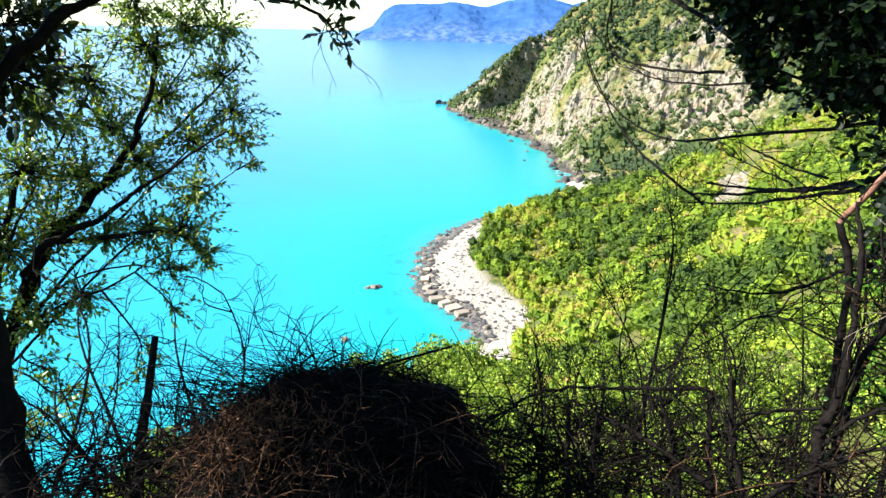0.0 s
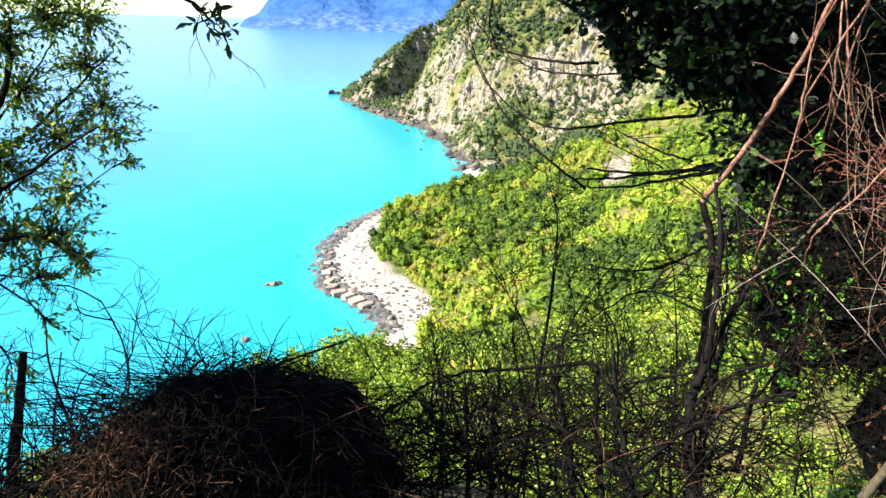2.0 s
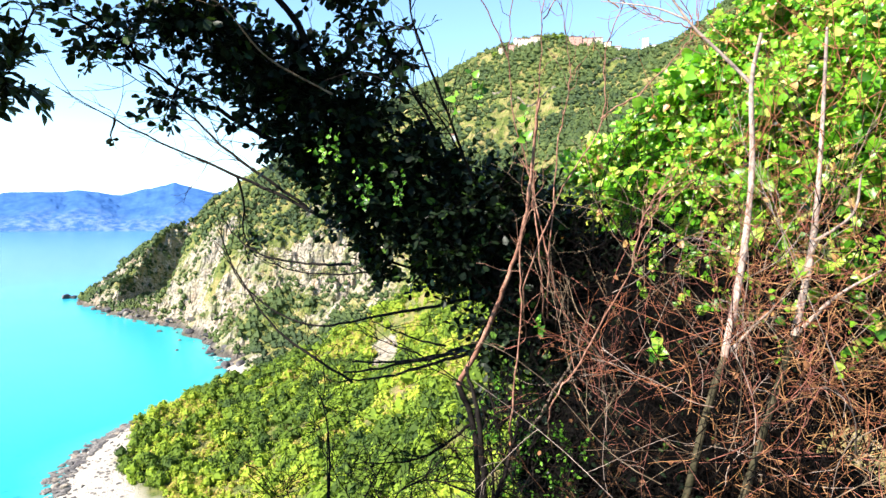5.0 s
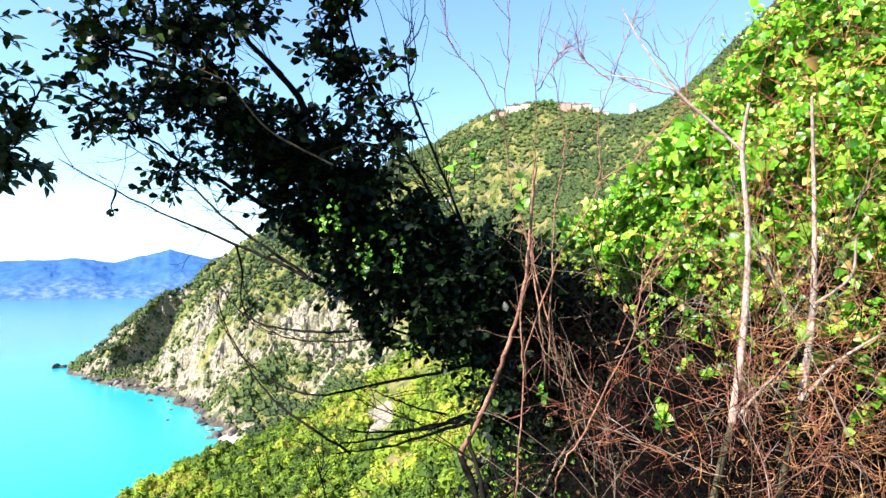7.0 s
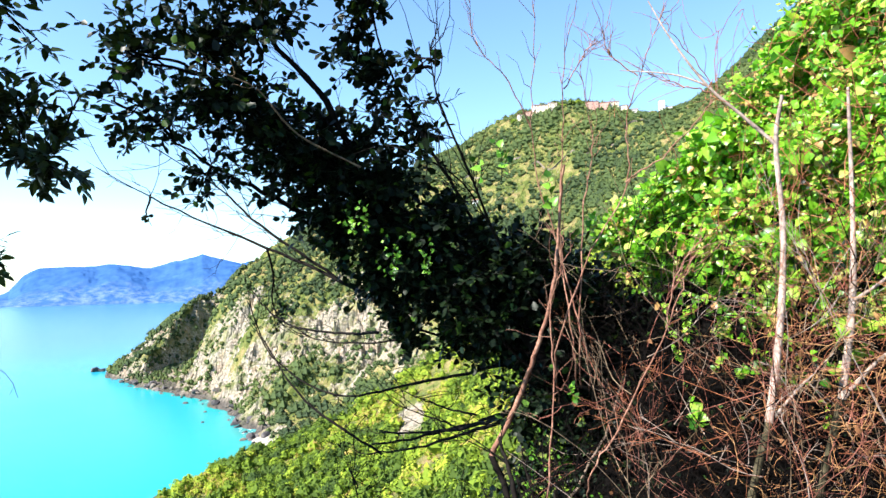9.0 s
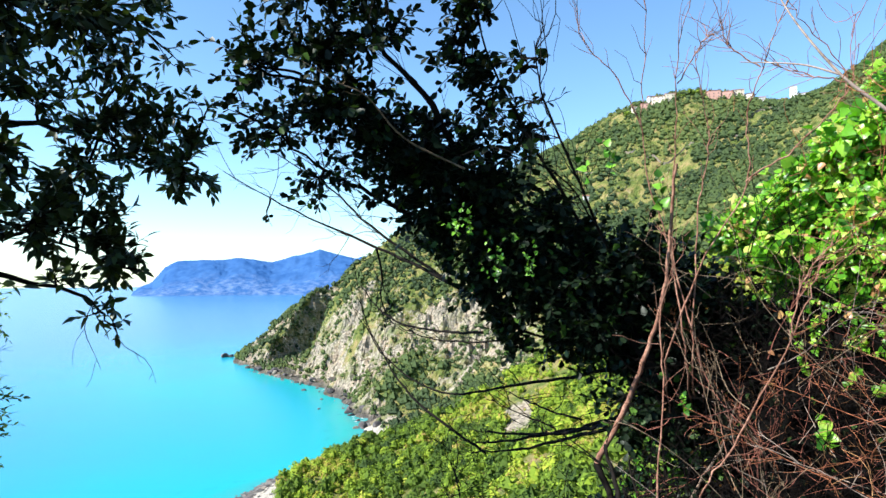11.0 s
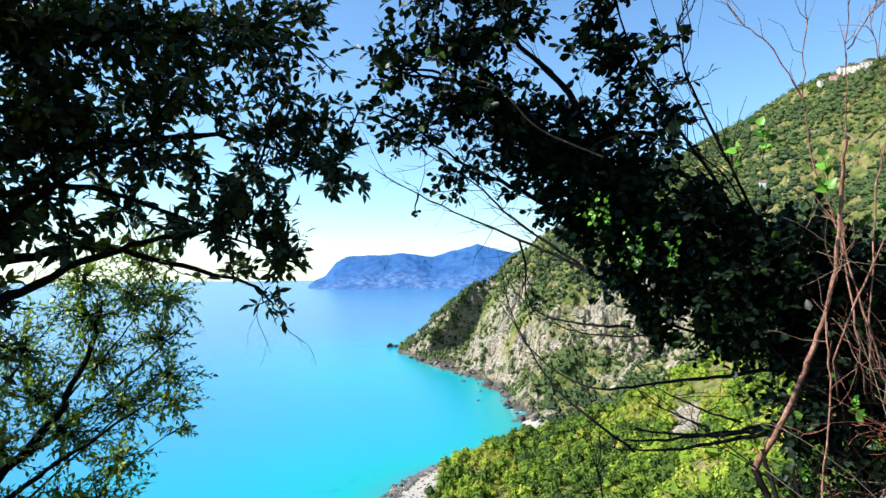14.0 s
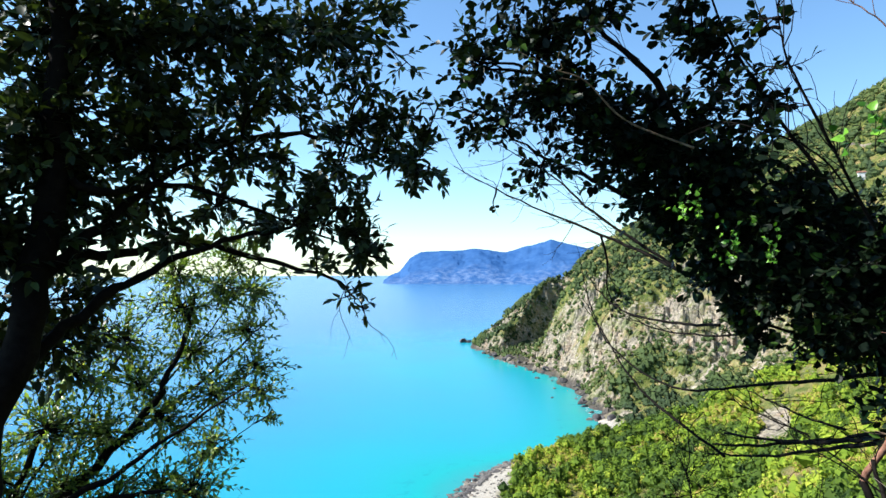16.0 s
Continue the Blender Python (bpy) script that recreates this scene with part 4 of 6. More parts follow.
def tree(name, label, category, base, trunk, limbs, clumps, shape, leaf, bark, twigs=26, count=9, size=1.0, spread=55.0, reach=0.5, thin=0.004, squash=0.85, bare=0):
    """A woody plant: a trunk, limbs, a twig or two to every clump of foliage, and the leaves. clumps: place, radius."""
    top = thing(name, base, label, category)
    lines = []
    for k, (pts, r0, r1) in enumerate([trunk] + limbs):
        line = spline(pts, 6)
        line = line + rng.normal(0, min(r0 * 0.25, 0.012), line.shape)
        lines.append(line)
        t = Tubes()
        t.add(line, r0, r1, 8 if r0 > 0.012 else 5, 0.06)
        part("trunk" if k == 0 else "limb", t.mesh("limb", bark), top)
    tw, fo = Tubes(), Foliage()
    for c, rad, *dense in clumps:
        c = np.array(c)
        start = nearest(lines, c)
        sub = tw.twig(start, c, 0.008, 0.004, 0.1, 8, 5)
        n = max(1 if rad < 0.06 else 4, int(twigs * (rad / 0.3) ** 2 * (dense[0] if dense else 1)))
        ends = c + in_ball(n) * rad * (1.15 if rad > 0.11 else 1.8) * np.array([1, 1, squash])
        for e in ends:
            s = sub[rng.integers(3, len(sub))]
            if np.linalg.norm(e - s) > 0.9 * reach:
                s = s + (e - s) * 0.4
            line = tw.twig(s, e, thin, 0.0012, 0.1, 5, 3)
            fo.sprig(line, count if rad > 0.11 else 5, spread, size)
    for line in lines[1:]:
        for _ in range(bare):
            i = rng.integers(len(line) // 4, len(line) - 1)
            d = unit(unit(line[i + 1] - line[i]) + rng.normal(0, 0.45, 3))
            tip = line[i] + d * rng.uniform(0.12, 0.5)
            sub = tw.twig(line[i], tip, 0.0028, 0.001, 0.14, 6, 3)
            for _ in range(2):
                k = rng.integers(2, 6)
                tw.twig(sub[k], sub[k] + unit(d + rng.normal(0, 0.5, 3)) * rng.uniform(0.06, 0.2), 0.0016, 0.0008, 0.14, 4, 3)
    part("twig_growth", tw.mesh("twigs", bark), top, kind="stuff")
    part("foliage", fo.mesh("foliage", shape, leaf), top, kind="stuff")
    return top


OLIVE_LEAF, HOLM_LEAF = leaf_shape(0.052, 0.0235), leaf_shape(0.064, 0.030)
BOX_LEAF = leaf_shape(0.046, 0.030, 0.2, 0.1, ((0.3, 0.7), (0.72, 1.0)))
IVY_LEAF = leaf_shape(0.040, 0.036, 0.3, 0.25, ((0.18, 1.0), (0.6, 0.75)))

# grey-leaved tree down the slope on the seaward side
tree("olive_tree", "grey-green small-leaved tree leaning out over the sea slope", "tree", (-2.707, 2.866, 96.924),
     ([(-2.681, 2.611, 96.685), (-2.853, 3.184, 97.407), (-2.804, 3.625, 98.001), (-2.653, 3.967, 98.509), (-2.424, 4.207, 98.806), (-2.210, 4.408, 99.169), (-2.107, 4.622, 99.540), (-2.089, 4.760, 99.882)], 0.06, 0.010),
     [([(-2.804, 3.625, 98.001), (-2.597, 3.758, 98.528), (-2.279, 3.900, 98.701), (-1.978, 4.124, 98.919), (-1.535, 4.375, 99.232)], 0.034, 0.006),
      ([(-2.424, 4.207, 98.806), (-2.254, 4.572, 98.972), (-1.958, 4.871, 99.269), (-1.617, 5.139, 99.636)], 0.024, 0.005),
      ([(-2.653, 3.967, 98.509), (-2.191, 3.909, 98.583), (-1.842, 3.979, 98.608), (-1.573, 4.029, 98.434)], 0.02, 0.005),
      ([(-2.853, 3.184, 97.407), (-2.873, 3.347, 98.107), (-2.749, 3.717, 98.709), (-2.665, 4.045, 99.258), (-2.492, 4.322, 99.666)], 0.034, 0.006),
      ([(-2.653, 3.967, 98.509), (-2.751, 4.398, 98.914), (-2.653, 4.660, 99.362)], 0.012, 0.003),
      ([(-2.804, 3.625, 98.001), (-2.611, 3.997, 98.207), (-2.230, 4.135, 98.290), (-1.994, 4.224, 98.217)], 0.012, 0.003),
      ([(-2.868, 3.419, 97.745), (-2.639, 3.842, 98.190), (-2.270, 4.241, 98.635), (-1.931, 4.616, 99.014), (-1.621, 4.789, 99.331)], 0.014, 0.003),
      ([(-2.827, 3.414, 97.912), (-2.673, 3.774, 98.381), (-2.503, 4.263, 98.748), (-2.208, 4.648, 99.252), (-1.972, 4.907, 99.642), (-1.833, 5.079, 99.925)], 0.014, 0.003),
      ([(-2.825, 3.303, 97.738), (-2.549, 3.720, 98.084), (-2.176, 3.996, 98.471), (-1.788, 4.268, 98.724), (-1.501, 4.434, 98.938)], 0.012, 0.003),
      ([(-2.822, 3.346, 98.031), (-2.781, 3.787, 98.609), (-2.648, 4.135, 99.054), (-2.433, 4.459, 99.546), (-2.252, 4.686, 99.917)], 0.013, 0.003),
      ([(-2.804, 3.625, 98.001), (-2.527, 3.766, 98.145), (-2.198, 3.897, 98.262), (-1.952, 4.084, 98.403), (-1.644, 4.118, 98.441)], 0.012, 0.003)],
     [((-2.542, 4.513, 99.538), .38), ((-2.202, 4.705, 99.766), .36), ((-1.984, 4.914, 99.922), .36), ((-1.723, 5.115, 99.845), .30), ((-1.803, 5.070, 99.551), .28), ((-1.591, 4.689, 99.303), .28), ((-1.460, 4.490, 99.134), .22), ((-1.407, 4.477, 98.993), .12),
      ((-1.854, 4.565, 99.151), .34), ((-1.750, 4.211, 98.863), .26), ((-1.783, 4.118, 98.604), .30), ((-1.635, 4.007, 98.441), .18), ((-2.152, 4.394, 98.971), .32), ((-2.037, 4.114, 98.599), .28), ((-2.509, 4.199, 98.966), .36), ((-2.655, 4.005, 98.618), .34)]
     + [((-2.727, 3.950, 99.017), .4), ((-2.779, 3.762, 98.541), .36), ((-2.268, 3.977, 98.557), .26), ((-2.685, 4.167, 99.348), .36), ((-2.441, 4.525, 99.224), .34), ((-2.134, 4.814, 99.398), .32), ((-2.202, 4.710, 100.067), .3), ((-1.878, 4.950, 100.234), .3), ((-1.956, 4.154, 98.290), .18),
        ((-2.602, 3.584, 98.149), .3), ((-2.969, 3.702, 98.782), .4), ((-2.999, 3.499, 98.335), .4), ((-2.419, 3.857, 98.189), .22), ((-2.415, 3.327, 97.937), .2, .6), ((-2.109, 3.158, 97.777), .2, .5), ((-1.951, 3.567, 97.849), .2, .4), ((-1.793, 3.872, 98.030), .15, .5), ((-2.357, 2.960, 97.754), .25, .5)],
     OLIVE_LEAF, OLIVE, BARK, twigs=56, count=11, size=0.78, spread=44, bare=12)

# dark evergreen oak overhead
tree("holm_oak", "dark evergreen oak with its crown hanging overhead", "tree", (-1.585, 1.928, 98.646),
     ([(-1.479, 1.764, 98.343), (-1.660, 2.013, 98.872), (-1.741, 2.203, 99.478), (-1.671, 2.339, 100.028), (-1.650, 2.426, 100.613), (-1.605, 2.397, 101.194), (-1.560, 2.278, 101.707)], 0.088, 0.045),
     [([(-1.678, 2.396, 100.096), (-1.589, 2.751, 100.147), (-1.370, 3.032, 100.209), (-0.997, 3.234, 100.108), (-0.648, 3.325, 99.999), (-0.509, 3.341, 99.812)], 0.028, 0.003),
      ([(-1.663, 2.437, 100.497), (-1.532, 2.737, 100.620), (-1.197, 3.100, 100.741), (-0.778, 3.328, 100.813), (-0.286, 3.440, 100.670)], 0.035, 0.004),
      ([(-1.628, 2.423, 100.920), (-1.438, 2.750, 101.180), (-1.023, 3.104, 101.333), (-0.523, 3.305, 101.432)], 0.035, 0.005),
      ([(-1.663, 2.437, 100.497), (-1.468, 2.456, 100.404), (-1.260, 2.787, 100.467), (-0.856, 3.166, 100.302), (-0.528, 3.350, 100.155)], 0.02, 0.003),
      ([(-1.695, 2.284, 99.677), (-1.590, 2.506, 99.879), (-1.395, 2.743, 100.069), (-1.108, 3.033, 100.237), (-0.767, 3.293, 100.309)], 0.032, 0.006),
      ([(-1.671, 2.339, 100.028), (-1.524, 2.552, 100.267), (-1.367, 2.839, 100.528), (-1.082, 3.032, 100.755)], 0.03, 0.006),
      ([(-1.609, 2.395, 101.193), (-1.306, 2.691, 101.706), (-0.598, 3.056, 101.922)], 0.04, 0.01),
      ([(-1.671, 2.339, 100.028), (-2.080, 2.237, 100.470), (-2.414, 2.117, 100.771), (-2.191, 2.854, 99.883)], 0.02, 0.008)],
     [((-1.772, 2.457, 101.077), .34), ((-1.564, 2.688, 101.159), .36), ((-1.294, 2.908, 101.263), .34), ((-0.996, 3.112, 101.335), .30), ((-0.656, 3.196, 101.361), .30), ((-0.399, 3.312, 101.464), .17), ((-1.636, 2.520, 100.778), .32), ((-1.431, 2.848, 100.886), .32),
      ((-1.128, 3.073, 100.970), .28), ((-0.859, 3.273, 100.958), .24, .6), ((-0.594, 3.354, 100.880), .26, .7), ((-0.347, 3.411, 100.794), .2), ((-0.223, 3.451, 100.639), .13), ((-0.961, 3.207, 100.608), .18), ((-0.673, 3.288, 100.587), .24), ((-0.767, 3.293, 100.309), .2)]
     + [((-0.528, 3.349, 100.186), .2), ((-0.768, 3.299, 100.093), .13), ((-0.525, 3.343, 99.874), .07), ((-1.625, 2.587, 100.469), .26), ((-1.459, 2.806, 100.416), .2), ((-1.752, 2.375, 100.488), .3), ((-1.793, 2.373, 100.165), .25), ((-1.349, 2.987, 100.207), .12), ((-1.053, 3.215, 100.093), .1),
        ((-1.910, 3.051, 99.935), .3), ((-2.016, 2.964, 99.663), .28), ((-1.834, 3.088, 99.760), .18), ((-1.320, 2.720, 101.643), .4), ((-0.722, 3.083, 101.822), .35), ((-1.650, 2.345, 101.497), .4)]
     + [((-1.333, 2.942, 100.683), .28), ((-1.508, 2.740, 100.673), .28), ((-1.115, 3.046, 100.613), .25), ((-1.225, 3.031, 100.381), .2), ((-0.996, 3.226, 100.336), .18), ((-0.493, 3.319, 101.090), .24, .5), ((-0.279, 3.359, 101.226), .09), ((-1.537, 2.659, 100.299), .2), ((-1.375, 2.862, 100.258), .15), ((-1.665, 2.464, 100.191), .2), ((-0.343, 3.371, 100.976), .18), ((-1.749, 2.468, 100.670), .3), ((-0.930, 3.197, 101.153), .3, .4), ((-0.612, 3.281, 101.143), .26, .4)]
     + [((-0.770, 3.049, 100.356), .2), ((-0.503, 3.214, 100.369), .18), ((-0.224, 3.322, 100.655), .18), ((-0.106, 3.368, 100.978), .07), ((-0.400, 3.292, 100.134), .1), ((-0.596, 3.251, 99.928), .07)]
     # last three clumps hang out of view, added to shade the brush pile
     + [((-2.061, 2.211, 100.684), .35), ((-2.292, 2.758, 99.676), .3), ((-1.932, 2.254, 100.295), .3), ((-0.177, 3.458, 100.805), .13), ((-0.093, 3.497, 100.596), .08), ((-0.261, 3.492, 100.559), .12)] + [((-2.1, 2.3, 100.2), .42, 2.2), ((-2.5, 1.8, 100.7), .45, 2.2), ((-2.9, 2.6, 101.0), .5, 2.0)]
     + [((-1.365, 2.546, 101.076), 0.26, 0.7), ((-1.022, 2.680, 101.161), 0.26, 0.7), ((-0.633, 2.846, 101.208), 0.2, 0.7), ((-1.360, 2.623, 100.842), 0.22, 0.7), ((-0.888, 2.850, 100.966), 0.2, 0.7), ((-1.381, 2.668, 100.588), 0.16, 0.7), ((-0.617, 3.126, 100.503), 0.16, 0.7), ((-0.522, 3.218, 100.248), 0.13, 0.7)] + [((-1.544, 2.565, 101.188), 0.24, 0.63), ((-1.301, 2.691, 101.208), 0.24, 0.63), ((-1.455, 2.685, 101.000), 0.2, 0.59), ((-1.162, 2.867, 101.053), 0.2, 0.59), ((-1.697, 2.269, 100.605), 0.18, 0.54), ((-1.522, 2.717, 100.747), 0.14, 1), ((-0.515, 3.269, 100.860), 0.14, 1.2), ((-0.765, 3.281, 100.463), 0.15, 1.2)],
     HOLM_LEAF, HOLM, BARK, twigs=41, count=9, size=1.0, spread=52, bare=3)

# the leaning glossy evergreen between the sea and the thicket
tree("evergreen_shrub", "leaning dark glossy-leaved evergreen shrub beside the bramble thicket", "shrub", (1.964, 2.126, 98.820),
     ([(1.884, 2.005, 98.533), (1.999, 2.260, 99.152), (1.869, 2.461, 99.777), (1.496, 2.598, 100.221), (1.052, 2.659, 100.553), (0.621, 2.684, 100.792), (0.324, 2.685, 100.964)], 0.05, 0.008),
     [([(1.869, 2.461, 99.777), (1.561, 2.493, 100.354), (1.302, 2.463, 100.702), (1.051, 2.402, 101.081), (0.956, 2.300, 101.385)], 0.011, 0.003),
      ([(1.496, 2.598, 100.221), (1.014, 2.858, 100.356), (0.606, 2.946, 100.529), (0.292, 2.960, 100.709)], 0.022, 0.005),
      ([(1.052, 2.659, 100.553), (0.852, 2.549, 100.867), (0.594, 2.488, 101.093), (0.483, 2.396, 101.350)], 0.018, 0.005),
      ([(1.680, 2.429, 100.192), (1.397, 2.221, 100.497), (1.212, 2.184, 100.830), (1.149, 2.139, 101.039)], 0.008, 0.002),
      ([(1.457, 2.889, 99.817), (1.181, 3.340, 100.079), (0.863, 3.736, 100.278), (0.403, 4.094, 100.521), (-0.048, 4.279, 100.785)], 0.014, 0.0025),
      ([(1.181, 3.340, 100.079), (0.807, 3.638, 100.403), (0.559, 3.855, 100.674), (0.117, 3.945, 100.941)], 0.010, 0.0025),
      ([(1.962, 2.315, 99.705), (1.846, 2.430, 99.918), (1.569, 2.262, 100.212), (1.306, 2.160, 100.483), (1.090, 2.142, 100.576)], 0.008, 0.002)],
     [((0.100, 2.738, 101.010), .22), ((0.353, 2.597, 101.058), .26), ((0.561, 2.440, 101.093), .22), ((0.235, 2.842, 100.801), .24), ((0.506, 2.698, 100.829), .28), ((0.413, 2.972, 100.570), .18), ((0.752, 2.803, 100.574), .26), ((0.852, 2.626, 100.784), .22),
      ((0.930, 2.418, 101.015), .18), ((0.941, 2.385, 101.224), .17), ((1.079, 2.402, 100.888), .18), ((1.013, 2.855, 100.383), .27), ((1.191, 2.655, 100.564), .26), ((1.226, 2.482, 100.775), .16), ((1.149, 2.164, 100.977), .10), ((1.247, 2.778, 100.166), .28)]
     + [((1.458, 2.614, 100.303), .26), ((1.618, 2.587, 100.028), .28), ((1.390, 2.817, 99.911), .22), ((1.782, 2.582, 99.770), .28), ((1.850, 2.434, 100.084), .22), ((1.723, 2.396, 100.273), .13), ((1.636, 2.728, 99.736), .2), ((1.937, 2.239, 100.138), .22), ((1.970, 2.323, 99.812), .28),
        ((0.589, 2.385, 101.327), .25), ((0.956, 2.300, 101.385), .2), ((0.259, 2.526, 101.260), .25), ((0.026, 2.840, 100.842), .10), ((1.129, 2.122, 100.577), .1), ((0.093, 3.970, 100.813), .05), ((0.236, 4.210, 100.481), .03), ((1.041, 4.203, 99.825), .06)]
     + [((2.245, 2.224, 99.918), .28), ((2.113, 2.285, 99.534), .3), ((1.922, 2.535, 99.398), .2), ((2.293, 2.126, 99.597), .3), ((1.886, 2.584, 99.081), .2), ((2.081, 2.335, 99.173), .3)] + [((1.763, 2.393, 99.526), .2)] + [((1.772, 2.727, 100.171), .28, 2.2), ((1.976, 2.709, 99.961), .30, 2.2), ((1.643, 2.862, 100.142), .28, 2.0), ((2.034, 2.538, 99.907), .30, 2.2), ((1.869, 2.767, 99.779), .26, 2.0), ((1.437, 2.853, 100.257), .26, 2.0), ((1.199, 2.886, 100.452), .27, 1.8), ((0.924, 2.851, 100.623), .27, 1.6), ((0.679, 2.832, 100.780), .25, 1.4), ((2.215, 2.394, 100.026), .27, 2.0), ((2.418, 2.322, 99.791), .3, 2.0)]
     + [((0.577, 2.744, 100.799), 0.18, 2.2), ((0.373, 2.752, 100.888), 0.16, 2), ((0.735, 2.736, 100.677), 0.2, 2.2), ((0.901, 2.652, 100.594), 0.2, 2.4), ((1.040, 2.578, 100.719), 0.16, 2), ((0.975, 2.708, 100.393), 0.18, 2.4), ((1.173, 2.563, 100.516), 0.18, 2.4), ((1.177, 2.643, 100.234), 0.2, 2.6), ((1.345, 2.509, 100.257), 0.2, 2.6), ((1.390, 2.544, 100.023), 0.2, 2.6), ((1.246, 2.668, 100.020), 0.14, 2.2), ((1.523, 2.415, 100.128), 0.2, 2.6), ((1.586, 2.425, 99.897), 0.2, 2.6), ((1.687, 2.309, 100.078), 0.2, 2.6), ((1.496, 2.525, 99.787), 0.14, 2.2), ((1.735, 2.212, 100.201), 0.16, 2.2), ((2.064, 2.484, 99.936), 0.2, 2.4), ((1.386, 2.475, 100.411), 0.14, 2), ((1.937, 2.676, 99.698), 0.17, 2.4), ((2.011, 2.504, 99.744), 0.17, 2.4), ((1.542, 2.396, 100.306), 0.12, 2), ((1.913, 2.464, 99.485), 0.16, 2.2), ((1.989, 2.357, 99.553), 0.16, 2.0), ((1.832, 2.486, 99.354), 0.13, 1.6), ((1.941, 2.265, 99.324), 0.16, 1.8)]
     + [((0.079, 2.683, 101.014), 0.12, 1.0), ((0.427, 2.615, 101.129), 0.15, 1.0), ((0.893, 2.391, 101.129), 0.13, 1.0), ((0.977, 2.411, 100.999), 0.12, 1.0), ((1.146, 2.289, 100.978), 0.07, 1.0), ((1.206, 2.253, 100.997), 0.05, 1.0), ((1.207, 2.308, 100.833), 0.09, 1.0), ((1.243, 2.330, 100.683), 0.08, 1.0), ((0.951, 2.277, 101.211), 0.12, 1.0)] + [((0.944, 2.764, 100.224), 0.12, 2), ((1.090, 2.720, 100.064), 0.13, 2.2), ((1.180, 2.681, 99.909), 0.13, 2.2), ((1.288, 2.625, 99.784), 0.12, 2), ((1.255, 2.658, 100.090), 0.15, 2.2), ((0.842, 2.780, 100.385), 0.12, 2)],
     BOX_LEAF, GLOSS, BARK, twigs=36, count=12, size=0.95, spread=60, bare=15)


# the crooked little tree with dead branches
side = Tubes()
top = thing("crooked_tree", (1.479, 2.014, 98.474), "crooked bare young tree with dead side branches", "tree")
for k, (pts, r0, r1, m) in enumerate((
        ([(1.406, 1.922, 98.302), (1.535, 2.139, 98.706), (1.602, 2.282, 99.063), (1.570, 2.385, 99.278)], 0.015, 0.0145, BARK),
        ([(1.570, 2.385, 99.278), (1.630, 2.276, 99.501), (1.651, 2.150, 99.747), (1.680, 2.058, 100.008), (1.672, 1.991, 100.309), (1.649, 1.929, 100.545)], 0.0135, 0.005, ROSY),
        ([(1.799, 2.418, 99.501), (1.755, 2.657, 99.358), (1.654, 3.038, 99.237), (1.512, 3.533, 99.147)], 0.013, 0.006, BARK),
        ([(1.816, 2.393, 99.447), (1.724, 2.778, 99.291), (1.572, 3.164, 99.132), (1.419, 3.536, 99.027)], 0.012, 0.004, BARK),
        ([(1.463, 3.414, 99.051), (1.160, 3.795, 99.284), (0.958, 4.109, 99.622), (0.852, 4.256, 99.951)], 0.009, 0.003, BARK),
        ([(1.854, 2.654, 99.636), (1.562, 3.142, 99.495), (1.269, 3.673, 99.374), (1.006, 4.089, 99.547), (0.881, 4.243, 99.801)], 0.010, 0.003, BARK),
        ([(1.365, 3.221, 99.784), (1.269, 3.577, 99.756), (1.075, 3.952, 99.785), (0.943, 4.195, 99.911), (0.877, 4.311, 100.043)], 0.009, 0.003, BARK),
        ([(1.473, 3.604, 99.065), (1.570, 3.355, 99.130), (1.734, 2.960, 99.268), (1.815, 2.580, 99.408)], 0.006, 0.010, BARK),
        ([(1.622, 3.501, 99.397), (1.726, 3.214, 99.344), (1.819, 2.923, 99.329)], 0.003, 0.007, BARK),
        ([(1.588, 3.275, 99.726), (1.318, 3.808, 99.679), (1.127, 4.184, 99.741)], 0.007, 0.003, BARK),
        ([(1.668, 2.930, 99.297), (1.549, 3.115, 99.337), (1.418, 3.299, 99.399)], 0.005, 0.002, BARK),
        ([(1.599, 2.304, 99.111), (1.371, 2.378, 98.965), (1.089, 2.504, 98.948)], 0.008, 0.002, BARK),
        ([(1.568, 2.057, 98.423), (1.723, 2.221, 98.843), (1.844, 2.259, 99.112), (1.872, 2.352, 99.449), (1.851, 2.427, 99.748)], 0.009, 0.005, BARK),
        ([(1.723, 2.221, 98.843), (1.833, 2.138, 99.123), (1.927, 2.027, 99.402), (1.959, 1.930, 99.670)], 0.010, 0.003, TWIG))):
    t = Tubes()
    line = spline(pts, 7)
    t.add(line + rng.normal(0, 0.003, line.shape), r0, r1, 7, 0.05)
    part("trunk" if k == 0 else "limb", t.mesh("limb", m), top, "rosy tan smooth bark" if k == 1 else "")
    for _ in range(7 if k > 1 else 0):
        i = rng.integers(len(line) // 4, len(line) - 1)
        d = unit(unit(line[i + 1] - line[i]) + rng.normal(0, 0.5, 3) + np.array([0, 0, 0.2]))
        side.twig(line[i], line[i] + d * rng.uniform(0.1, 0.45), 0.003, 0.001, 0.16, 6, 3)
part("twig_growth", side.mesh("twigs", BARK), top, kind="stuff")
fo = Foliage()
for e in np.array((1.018, 3.971, 99.893)) + in_ball(5) * 0.05:
    fo.sprig(np.array([(1.020, 3.970, 99.861), e, e + (e - np.array((1.020, 3.970, 99.861))) * 0.4]), 5, 50, 0.9)
part("foliage", fo.mesh("foliage", BOX_LEAF, GLOSS), top, kind="stuff")


